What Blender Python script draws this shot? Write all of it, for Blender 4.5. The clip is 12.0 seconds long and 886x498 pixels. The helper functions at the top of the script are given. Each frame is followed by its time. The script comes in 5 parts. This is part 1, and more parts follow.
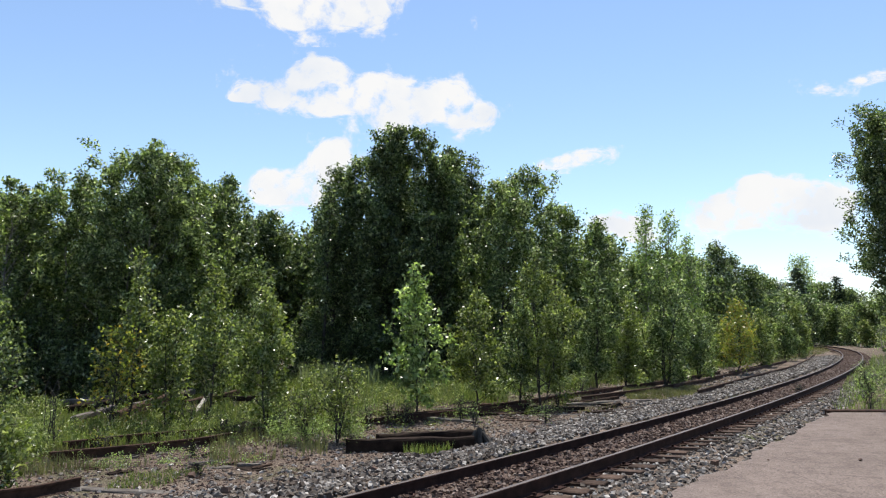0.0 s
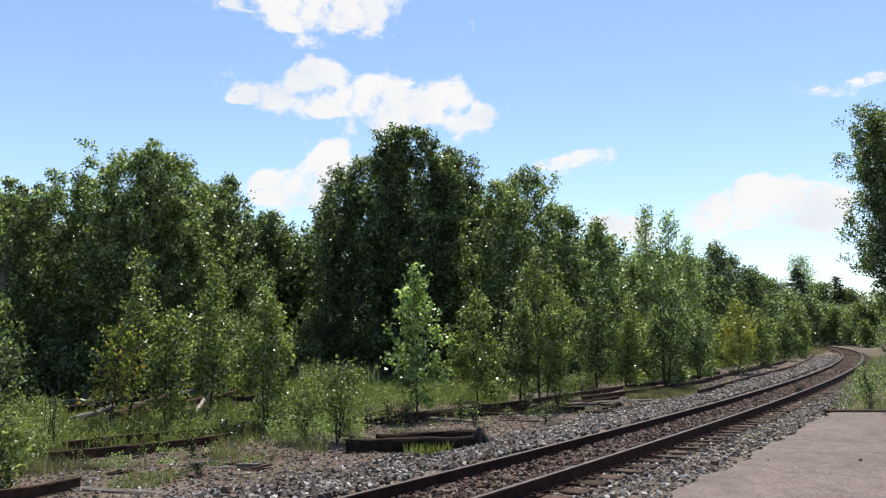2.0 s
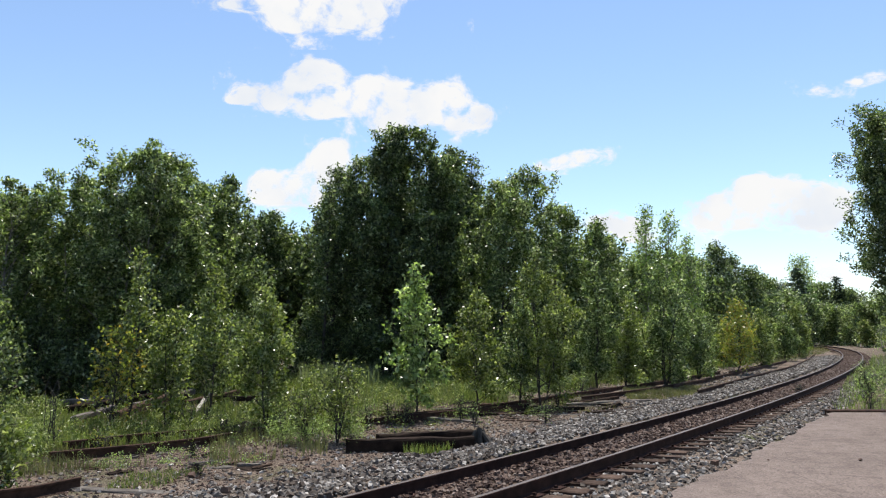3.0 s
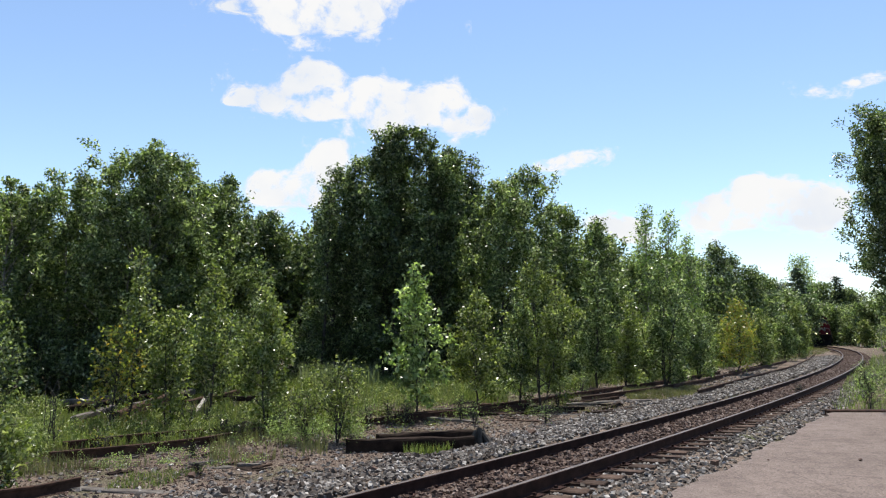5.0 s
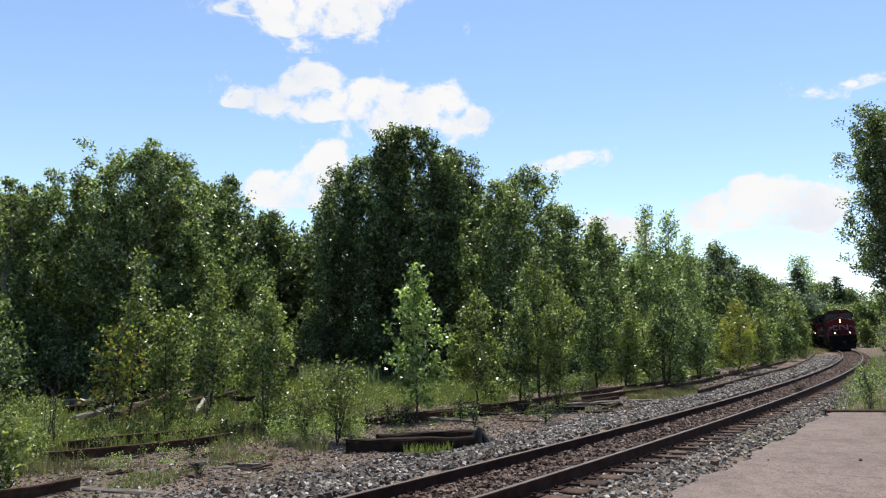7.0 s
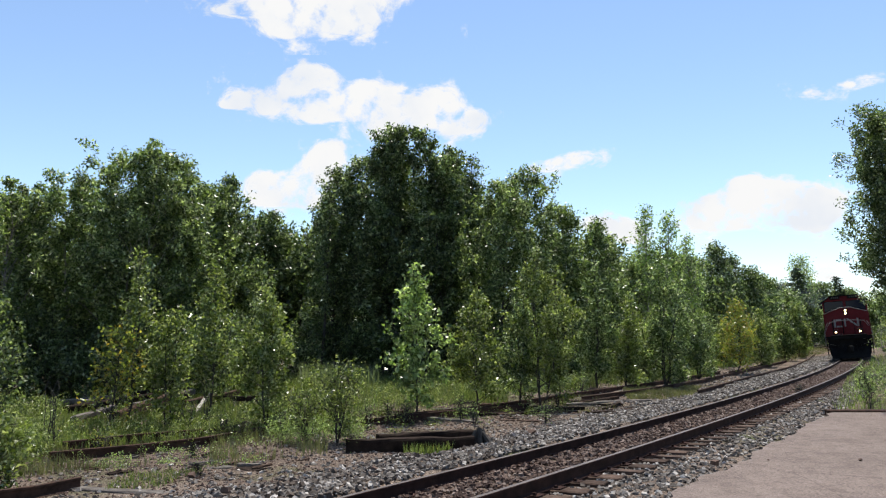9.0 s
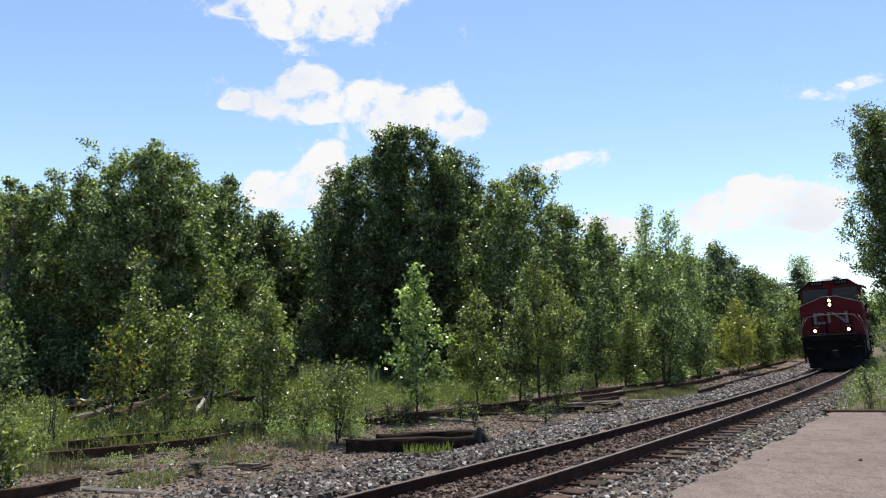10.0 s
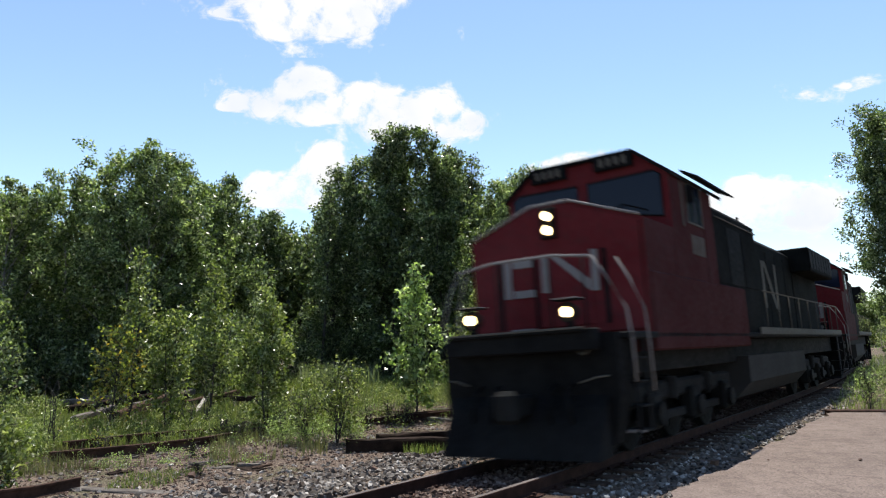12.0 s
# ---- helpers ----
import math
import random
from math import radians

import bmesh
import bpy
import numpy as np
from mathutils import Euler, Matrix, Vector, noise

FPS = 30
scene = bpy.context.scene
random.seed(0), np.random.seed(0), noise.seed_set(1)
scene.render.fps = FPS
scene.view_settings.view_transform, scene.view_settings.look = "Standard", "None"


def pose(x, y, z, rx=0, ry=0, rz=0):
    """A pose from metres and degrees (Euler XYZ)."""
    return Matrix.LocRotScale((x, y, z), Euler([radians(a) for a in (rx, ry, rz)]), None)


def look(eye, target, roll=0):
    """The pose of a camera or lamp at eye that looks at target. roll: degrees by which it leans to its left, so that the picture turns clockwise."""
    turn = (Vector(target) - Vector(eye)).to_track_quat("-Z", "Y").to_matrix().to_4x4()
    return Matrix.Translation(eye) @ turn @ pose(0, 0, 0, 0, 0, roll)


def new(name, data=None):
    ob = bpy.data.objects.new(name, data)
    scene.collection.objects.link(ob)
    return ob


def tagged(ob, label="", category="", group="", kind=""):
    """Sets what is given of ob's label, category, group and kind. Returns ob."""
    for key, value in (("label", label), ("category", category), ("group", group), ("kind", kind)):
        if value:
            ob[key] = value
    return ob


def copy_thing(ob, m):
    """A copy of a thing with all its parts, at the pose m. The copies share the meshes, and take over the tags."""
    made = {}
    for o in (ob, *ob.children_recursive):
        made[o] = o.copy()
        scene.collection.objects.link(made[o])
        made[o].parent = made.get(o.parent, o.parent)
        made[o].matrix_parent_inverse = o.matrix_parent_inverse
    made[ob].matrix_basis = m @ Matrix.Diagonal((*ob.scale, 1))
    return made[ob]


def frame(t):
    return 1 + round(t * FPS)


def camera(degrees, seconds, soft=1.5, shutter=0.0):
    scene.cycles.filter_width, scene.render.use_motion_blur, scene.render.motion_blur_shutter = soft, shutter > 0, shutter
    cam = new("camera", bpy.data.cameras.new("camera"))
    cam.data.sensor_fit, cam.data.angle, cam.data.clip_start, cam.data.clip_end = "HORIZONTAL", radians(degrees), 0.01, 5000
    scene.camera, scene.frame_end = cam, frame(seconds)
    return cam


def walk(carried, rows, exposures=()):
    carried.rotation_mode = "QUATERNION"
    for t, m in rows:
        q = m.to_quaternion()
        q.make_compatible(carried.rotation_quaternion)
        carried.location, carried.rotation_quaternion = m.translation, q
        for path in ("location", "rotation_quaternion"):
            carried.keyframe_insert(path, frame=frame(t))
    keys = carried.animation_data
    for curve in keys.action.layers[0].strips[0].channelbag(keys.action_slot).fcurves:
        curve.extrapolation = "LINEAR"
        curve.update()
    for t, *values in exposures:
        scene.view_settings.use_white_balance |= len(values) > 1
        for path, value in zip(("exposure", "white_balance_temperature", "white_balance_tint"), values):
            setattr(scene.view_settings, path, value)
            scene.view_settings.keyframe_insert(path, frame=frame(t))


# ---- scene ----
cam = camera(63.32, 12.0, soft=1.2, shutter=0.4)
EYE = 1.82
walk(cam, [(0.0, pose(0, 0, EYE, 96.84, 0, 0)), (12.0, pose(0, 0, EYE, 96.84, 0, 0))],
     exposures=[(0.0, 0.5), (10.8, 0.5), (12.0, 0.62)])

# ---- sky and sun ----
SUN_WAY = Vector((0.23, 0.97, 0.0)).normalized()
SUN_HIGH = radians(67)
world = bpy.data.worlds.new("sky")
scene.world = world
world.use_nodes = True
wn = world.node_tree.nodes
sky = wn.new("ShaderNodeTexSky")
sky.sky_type = "NISHITA"
sky.sun_disc = False
sky.sun_elevation = SUN_HIGH
sky.sun_rotation = math.atan2(SUN_WAY.x, SUN_WAY.y)
sky.air_density, sky.dust_density, sky.ozone_density = 0.95, 0.1, 1.4
wn["Background"].inputs["Strength"].default_value = 0.133
world.node_tree.links.new(sky.outputs[0], wn["Background"].inputs["Color"])
sun = new("sun", bpy.data.lights.new("sun", "SUN"))
sun.data.energy, sun.data.angle, sun.data.color = 4.7, radians(0.53), (1.0, 0.95, 0.86)
sun.matrix_world = look((0, 0, 60), Vector((0, 0, 60)) - (SUN_WAY * math.cos(SUN_HIGH) + Vector((0, 0, math.sin(SUN_HIGH)))))


# ---- materials ----
def material(name, base, rough=0.7, metal=0.0, spec=0.5):
    m = bpy.data.materials.new(name)
    m.use_nodes = True
    b = m.node_tree.nodes["Principled BSDF"]
    b.inputs["Base Color"].default_value = (*base, 1)
    b.inputs["Roughness"].default_value = rough
    b.inputs["Metallic"].default_value = metal
    b.inputs["Specular IOR Level"].default_value = spec
    return m


def node(m, kind, **sockets):
    n = m.node_tree.nodes.new(kind)
    for key, value in sockets.items():
        n.inputs[key.replace("_", " ")].default_value = value
    return n


def link(m, a, b):
    m.node_tree.links.new(a, b)


def ramp(m, fac, stops):
    r = m.node_tree.nodes.new("ShaderNodeValToRGB")
    while len(r.color_ramp.elements) < len(stops):
        r.color_ramp.elements.new(0.5)
    for e, (at, c) in zip(r.color_ramp.elements, stops):
        e.position, e.color = at, (*c, 1)
    link(m, fac, r.inputs[0])
    return r.outputs[0]


def mixed(m, fac, a, b, how="MIX"):
    n = m.node_tree.nodes.new("ShaderNodeMix")
    n.data_type, n.blend_type = "RGBA", how
    for s, v in ((n.inputs[0], fac), (n.inputs[6], a), (n.inputs[7], b)):
        if isinstance(v, (int, float)):
            s.default_value = v
        elif isinstance(v, tuple):
            s.default_value = (*v, 1)
        else:
            link(m, v, s)
    return n.outputs[2]


def grain(m, scale, detail=5.0, rough=0.6, object_space=True):
    """Noise in the thing's own metres, or in the world's."""
    n = node(m, "ShaderNodeTexNoise", Scale=scale, Detail=detail, Roughness=rough)
    if object_space:
        c = node(m, "ShaderNodeTexCoord")
        link(m, c.outputs["Object"], n.inputs["Vector"])
    else:
        c = node(m, "ShaderNodeNewGeometry")
        link(m, c.outputs["Position"], n.inputs["Vector"])
    return n.outputs[0]


def bump(m, height, strength, distance):
    n = node(m, "ShaderNodeBump", Strength=strength, Distance=distance)
    link(m, height, n.inputs["Height"])
    link(m, n.outputs[0], m.node_tree.nodes["Principled BSDF"].inputs["Normal"])


def surface(name, dark, light, scale=8.0, fine=60.0, rough=0.8, metal=0.0, relief=0.01, spec=0.4, spread=0.0):
    """A worn surface of two tones at two scales, with fine relief; spread varies alike pieces."""
    m = material(name, light, rough, metal, spec)
    b = m.node_tree.nodes["Principled BSDF"]
    coarse, small = grain(m, scale), grain(m, fine, 3.0)
    c = ramp(m, coarse, [(0.3, dark), (0.7, light)])
    g = ramp(m, small, [(0.25, (0.62, 0.62, 0.62)), (0.75, (1.15, 1.15, 1.15))])
    c = mixed(m, 0.8, c, g, "MULTIPLY")
    if spread:
        info = node(m, "ShaderNodeObjectInfo")
        v = ramp(m, info.outputs["Random"], [(0.0, (1 - spread,) * 3), (1.0, (1 + spread,) * 3)])
        c = mixed(m, 1.0, c, v, "MULTIPLY")
    link(m, c, b.inputs["Base Color"])
    bump(m, small, 0.6, relief)
    return m


def leaf_material(name, tones, through_tone, rough=0.34, glow=0.42):
    m = material(name, tones[0], rough, 0.0, 0.4)
    nt = m.node_tree
    b = nt.nodes["Principled BSDF"]
    geo = node(m, "ShaderNodeNewGeometry")
    n = len(tones)
    c = ramp(m, geo.outputs["Random Per Island"], [(i / max(1, n - 1), t) for i, t in enumerate(tones)])
    patch = ramp(m, grain(m, 1.1, 2.0), [(0.3, (0.55, 0.55, 0.55)), (0.7, (1.35, 1.35, 1.15))])
    c = mixed(m, 1.0, c, patch, "MULTIPLY")
    link(m, c, b.inputs["Base Color"])
    tr = node(m, "ShaderNodeBsdfTranslucent")
    tc = mixed(m, 1.0, c, through_tone, "MULTIPLY")
    link(m, tc, tr.inputs["Color"])
    mix = node(m, "ShaderNodeMixShader", Fac=glow)
    link(m, b.outputs[0], mix.inputs[1])
    link(m, tr.outputs[0], mix.inputs[2])
    link(m, mix.outputs[0], nt.nodes["Material Output"].inputs["Surface"])
    return m


BIRCH_LEAF = leaf_material("birch_leaf", [(0.035, 0.052, 0.02), (0.075, 0.105, 0.038), (0.15, 0.195, 0.085), (0.46, 0.5, 0.36)], (1.75, 1.95, 1.0))
DARK_LEAF = leaf_material("dark_leaf", [(0.026, 0.04, 0.017), (0.06, 0.086, 0.034), (0.115, 0.152, 0.07), (0.36, 0.4, 0.29)], (1.8, 2.0, 1.0), glow=0.4)
YOUNG_LEAF = leaf_material("young_leaf", [(0.05, 0.072, 0.018), (0.115, 0.152, 0.04), (0.185, 0.225, 0.075), (0.4, 0.43, 0.27)], (1.55, 1.65, 0.85))
YELLOW_LEAF = leaf_material("yellowing_leaf", [(0.13, 0.17, 0.045), (0.2, 0.23, 0.06), (0.24, 0.26, 0.08), (0.4, 0.27, 0.06)], (1.8, 1.9, 0.9))
PALE_LEAF = leaf_material("pale_leaf", [(0.07, 0.1, 0.038), (0.16, 0.212, 0.08), (0.27, 0.325, 0.15), (0.48, 0.53, 0.33)], (1.8, 2.1, 1.1))
NEEDLE = leaf_material("needles", [(0.022, 0.04, 0.022), (0.035, 0.055, 0.028), (0.05, 0.07, 0.035)], (1.4, 1.6, 1.0), glow=0.2)
GRASS = leaf_material("grass_blade", [(0.065, 0.095, 0.03), (0.12, 0.16, 0.05), (0.22, 0.23, 0.1)], (1.5, 1.6, 0.9))
PALE_GRASS = leaf_material("pale_grass_blade", [(0.1, 0.13, 0.07), (0.15, 0.185, 0.1), (0.22, 0.24, 0.15)], (1.4, 1.5, 1.0))
DRY_GRASS = leaf_material("dry_grass_blade", [(0.13, 0.135, 0.065), (0.19, 0.18, 0.1), (0.11, 0.13, 0.05)], (1.3, 1.35, 0.9))
BARK = surface("bark", (0.02, 0.017, 0.014), (0.075, 0.065, 0.055), 6, 40, 0.9, relief=0.01)
PALE_BARK = surface("pale_bark", (0.10, 0.09, 0.08), (0.38, 0.36, 0.33), 5, 30, 0.8, relief=0.006)
RAIL_SIDE = surface("rusty_rail", (0.022, 0.011, 0.009), (0.058, 0.029, 0.022), 5, 90, 0.9, 0.0, relief=0.002, spec=0.12)
RAIL_HEAD = surface("worn_rail_head", (0.07, 0.052, 0.045), (0.13, 0.105, 0.095), 3, 50, 0.6, 0.2, relief=0.0005)
OLD_RAIL = surface("old_rusted_rail", (0.025, 0.014, 0.01), (0.09, 0.05, 0.034), 5, 70, 0.9, 0.0, relief=0.002, spec=0.15)
TIE = surface("creosoted_tie", (0.04, 0.025, 0.018), (0.12, 0.08, 0.06), 5, 45, 0.95, relief=0.008, spec=0.12, spread=0.3)
TIMBER = surface("weathered_timber", (0.010, 0.0065, 0.005), (0.04, 0.027, 0.02), 4, 35, 0.97, relief=0.012, spec=0.08)
GREY_WOOD = surface("grey_driftwood", (0.06, 0.05, 0.042), (0.19, 0.166, 0.145), 4, 30, 0.9, relief=0.006, spec=0.15)
BLEACHED = surface("bleached_wood", (0.24, 0.215, 0.19), (0.5, 0.46, 0.42), 4, 30, 0.85, relief=0.005, spec=0.2)
BROWN_WOOD = surface("rotting_brown_wood", (0.03, 0.018, 0.012), (0.1, 0.064, 0.045), 5, 40, 0.95, relief=0.01, spec=0.1)


def ground_material():
    m = material("gravelly_ground", (0.12, 0.1, 0.09), 0.95, 0, 0.2)
    b = m.node_tree.nodes["Principled BSDF"]
    stain = grain(m, 0.35, 6, 0.65, False)
    c = ramp(m, stain, [(0.3, (0.08, 0.059, 0.045)), (0.5, (0.16, 0.125, 0.1)), (0.7, (0.25, 0.205, 0.168))])
    cell = node(m, "ShaderNodeTexVoronoi", Scale=28.0)
    geo = node(m, "ShaderNodeNewGeometry")
    link(m, geo.outputs["Position"], cell.inputs["Vector"])
    fine = node(m, "ShaderNodeTexVoronoi", Scale=75.0)
    link(m, geo.outputs["Position"], fine.inputs["Vector"])
    c = mixed(m, 0.8, c, ramp(m, fine.outputs["Color"], [(0.0, (0.45, 0.42, 0.4)), (1.0, (1.6, 1.55, 1.5))]), "MULTIPLY")
    pebbles = ramp(m, cell.outputs["Color"], [(0.0, (0.5, 0.48, 0.46)), (1.0, (1.45, 1.42, 1.4))])
    c = mixed(m, 0.85, c, pebbles, "MULTIPLY")
    moss = ramp(m, grain(m, 0.22, 7, 0.7, False), [(0.52, (0, 0, 0)), (0.66, (1, 1, 1))])
    c = mixed(m, moss, c, (0.075, 0.085, 0.03))
    link(m, c, b.inputs["Base Color"])
    bump(m, cell.outputs["Distance"], 1.0, 0.05)
    return m


def asphalt_material():
    m = material("old_asphalt", (0.3, 0.26, 0.24), 0.9, 0, 0.3)
    b = m.node_tree.nodes["Principled BSDF"]
    c = ramp(m, grain(m, 0.5, 6, 0.6, False), [(0.25, (0.128, 0.097, 0.081)), (0.7, (0.192, 0.149, 0.127))])
    chip = node(m, "ShaderNodeTexVoronoi", Scale=48.0)
    geo = node(m, "ShaderNodeNewGeometry")
    link(m, geo.outputs["Position"], chip.inputs["Vector"])
    g = ramp(m, chip.outputs["Color"], [(0.0, (0.5, 0.48, 0.46)), (1.0, (1.5, 1.5, 1.52))])
    c = mixed(m, 0.8, c, g, "MULTIPLY")
    blotch = ramp(m, grain(m, 3.0, 8, 0.75, False), [(0.38, (0.72, 0.7, 0.68)), (0.55, (1.0, 1.0, 1.0))])
    c = mixed(m, 0.8, c, blotch, "MULTIPLY")
    crack = node(m, "ShaderNodeTexVoronoi", Scale=0.42)
    crack.feature = "DISTANCE_TO_EDGE"
    wob = node(m, "ShaderNodeTexNoise", Scale=1.6, Detail=6.0)
    link(m, geo.outputs["Position"], wob.inputs["Vector"])
    link(m, mixed(m, 0.18, geo.outputs["Position"], wob.outputs["Color"], "ADD"), crack.inputs["Vector"])
    line = ramp(m, crack.outputs["Distance"], [(0.0, (0.7, 0.68, 0.66)), (0.007, (1, 1, 1))])
    c = mixed(m, 1.0, c, line, "MULTIPLY")
    link(m, c, b.inputs["Base Color"])
    bump(m, chip.outputs["Distance"], 0.8, 0.01)
    return m


def stone_material(name, tones):
    m = material(name, tones[0], 0.88, 0, 0.3)
    b = m.node_tree.nodes["Principled BSDF"]
    geo = node(m, "ShaderNodeNewGeometry")
    c = ramp(m, geo.outputs["Random Per Island"], [(i / (len(tones) - 1), t) for i, t in enumerate(tones)])
    g = ramp(m, grain(m, 40, 4), [(0.3, (0.75, 0.75, 0.75)), (0.7, (1.15, 1.15, 1.15))])
    link(m, mixed(m, 0.9, c, g, "MULTIPLY"), b.inputs["Base Color"])
    return m


GROUND = ground_material()
ASPHALT = asphalt_material()
STONE = stone_material("ballast_stone", [(0.03, 0.023, 0.018), (0.11, 0.093, 0.078), (0.18, 0.159, 0.138), (0.07, 0.05, 0.037), (0.23, 0.205, 0.18), (0.46, 0.42, 0.375)])
RUSTY_STONE = stone_material("rusty_ballast_stone", [(0.045, 0.025, 0.018), (0.085, 0.05, 0.036), (0.12, 0.076, 0.056), (0.21, 0.16, 0.13)])


# ---- mesh helpers ----
def mesh_object(name, verts, faces, mat, parent=None, label="", smooth=False):
    me = bpy.data.meshes.new(name)
    me.from_pydata([tuple(v) for v in verts], [], [tuple(f) for f in faces])
    me.materials.append(mat)
    if smooth:
        me.shade_smooth()
    ob = new(name, me)
    if parent is not None:
        ob.parent = parent
    if label:
        ob["label"] = label
    return ob


def quads_object(name, quads, mat, parent=None, label=""):
    """Many loose four-cornered faces, (n, 4, 3), in one mesh."""
    n = len(quads)
    me = bpy.data.meshes.new(name)
    me.vertices.add(n * 4)
    me.vertices.foreach_set("co", quads.reshape(-1).astype(np.float32))
    me.loops.add(n * 4)
    me.loops.foreach_set("vertex_index", np.arange(n * 4, dtype=np.int32))
    me.polygons.add(n)
    me.polygons.foreach_set("loop_start", np.arange(n, dtype=np.int32) * 4)
    me.polygons.foreach_set("loop_total", np.full(n, 4, dtype=np.int32))
    me.update(calc_edges=True)
    me.materials.append(mat)
    ob = new(name, me)
    if parent is not None:
        ob.parent = parent
    if label:
        ob["label"] = label
    return ob


def tris_object(name, tris, mat, parent=None):
    """Many loose three-cornered leaves, (n, 3, 3), in one mesh."""
    n = len(tris)
    me = bpy.data.meshes.new(name)
    me.vertices.add(n * 3)
    me.vertices.foreach_set("co", tris.reshape(-1).astype(np.float32))
    me.loops.add(n * 3)
    me.loops.foreach_set("vertex_index", np.arange(n * 3, dtype=np.int32))
    me.polygons.add(n)
    me.polygons.foreach_set("loop_start", np.arange(n, dtype=np.int32) * 3)
    me.polygons.foreach_set("loop_total", np.full(n, 3, dtype=np.int32))
    me.update(calc_edges=True)
    me.materials.append(mat)
    ob = new(name, me)
    ob.parent = parent
    return ob


def part(name, bm, mat, parent, label=""):
    me = bpy.data.meshes.new(name)
    bm.to_mesh(me)
    bm.free()
    me.materials.append(mat)
    ob = new(name, me)
    ob.parent = parent
    if label:
        ob["label"] = label
    return ob


def sweep(lines, rounds=6):
    """Tapered round tubes along polylines: lines of (points, radii)."""
    verts, faces = [], []
    for pts, radii in lines:
        pts = np.asarray(pts, float)
        way = np.gradient(pts, axis=0)
        way /= np.linalg.norm(way, axis=1)[:, None] + 1e-9
        side = np.cross(way, np.array([0.31, 0.17, 0.93]))
        side /= np.linalg.norm(side, axis=1)[:, None] + 1e-9
        up = np.cross(side, way)
        a = np.arange(rounds) * 2 * np.pi / rounds
        ring = pts[:, None] + np.asarray(radii)[:, None, None] * (np.cos(a)[None, :, None] * side[:, None] + np.sin(a)[None, :, None] * up[:, None])
        o = len(verts)
        verts.extend(ring.reshape(-1, 3))
        for i in range(len(pts) - 1):
            for j in range(rounds):
                k = (j + 1) % rounds
                faces.append((o + i * rounds + j, o + i * rounds + k, o + (i + 1) * rounds + k, o + (i + 1) * rounds + j))
        faces.append(tuple(o + j for j in reversed(range(rounds))))
        faces.append(tuple(o + (len(pts) - 1) * rounds + j for j in range(rounds)))
    return verts, faces


def boxed(bm, lo, hi, m=None, bevel=0.0):
    """A bevelled box between two corners, added to bm."""
    lo, hi = Vector(lo), Vector(hi)
    r = bmesh.ops.create_cube(bm, size=1)
    s = Matrix.Translation((lo + hi) / 2) @ Matrix.Diagonal((*(hi - lo), 1))
    bmesh.ops.transform(bm, matrix=(m @ s) if m else s, verts=r["verts"])
    if bevel:
        es = list({e for v in r["verts"] for e in v.link_edges})
        bmesh.ops.bevel(bm, geom=es, offset=bevel, segments=1, affect="EDGES")


def drum(bm, radius, depth, m, segments=20, radius2=None):
    r = bmesh.ops.create_cone(bm, cap_ends=True, segments=segments, radius1=radius, radius2=radius if radius2 is None else radius2, depth=depth)
    bmesh.ops.transform(bm, matrix=m, verts=r["verts"])


def prism(bm, outline, lo, hi, axis="y"):
    """An outline of two coordinates drawn out along the third axis."""
    def at(p, d):
        return {"y": (p[0], d, p[1]), "x": (d, p[0], p[1]), "z": (p[0], p[1], d)}[axis]
    a = [bm.verts.new(at(p, lo)) for p in outline]
    b = [bm.verts.new(at(p, hi)) for p in outline]
    n = len(outline)
    bm.faces.new(a)
    bm.faces.new(list(reversed(b)))
    for i in range(n):
        bm.faces.new((a[i], b[i], b[(i + 1) % n], a[(i + 1) % n]))
    bmesh.ops.recalc_face_normals(bm, faces=bm.faces)


# ---- the line of the main track ----
STEP = 0.25
STATION = np.arange(-14.0, 330.0, STEP)
_c = np.clip(STATION, -4.0, 150.0) / 50
_bend = -0.0025035 + 0.00058757 * _c + 0.0000083 * _c ** 2 - 0.00012395 * _c ** 3
_turn = np.cumsum(_bend) * STEP
_turn += 0.656004 - np.interp(0.0, STATION, _turn)
_x, _y = np.cumsum(np.sin(_turn)) * STEP, np.cumsum(np.cos(_turn)) * STEP
TRACK_X = _x - np.interp(0.0, STATION, _x) + -0.2
TRACK_Y = _y - np.interp(0.0, STATION, _y) + 8.6826
CANT = math.degrees(math.atan(0.10 / 1.505))


def on_track(s, off=0.0, z=0.0):
    """A place s metres along the line, off metres to its near side, z over the canted rail plane, and the heading (radians from +y to +x)."""
    x, y, a = (np.interp(s, STATION, v) for v in (TRACK_X, TRACK_Y, _turn))
    tilt = math.radians(CANT)
    o, h = off * math.cos(tilt) - z * math.sin(tilt), off * math.sin(tilt) + z * math.cos(tilt)
    return x + o * np.cos(a), y - o * np.sin(a), h, a


def track_offset(x, y):
    """Signed distance from the line (near side positive) and the station, for arrays."""
    x, y = np.atleast_1d(x).astype(float), np.atleast_1d(y).astype(float)
    sx, sy, sa, ss = (v[::4] for v in (TRACK_X, TRACK_Y, _turn, STATION))
    off, st = np.empty(len(x)), np.empty(len(x))
    for lo in range(0, len(x), 4000):
        xs, ys = x[lo:lo + 4000], y[lo:lo + 4000]
        d = (xs[:, None] - sx) ** 2 + (ys[:, None] - sy) ** 2
        i = np.argmin(d, axis=1)
        dx, dy = xs - sx[i], ys - sy[i]
        off[lo:lo + 4000] = dx * np.cos(sa[i]) - dy * np.sin(sa[i])
        st[lo:lo + 4000] = ss[i] + dx * np.sin(sa[i]) + dy * np.cos(sa[i])
    return off, st


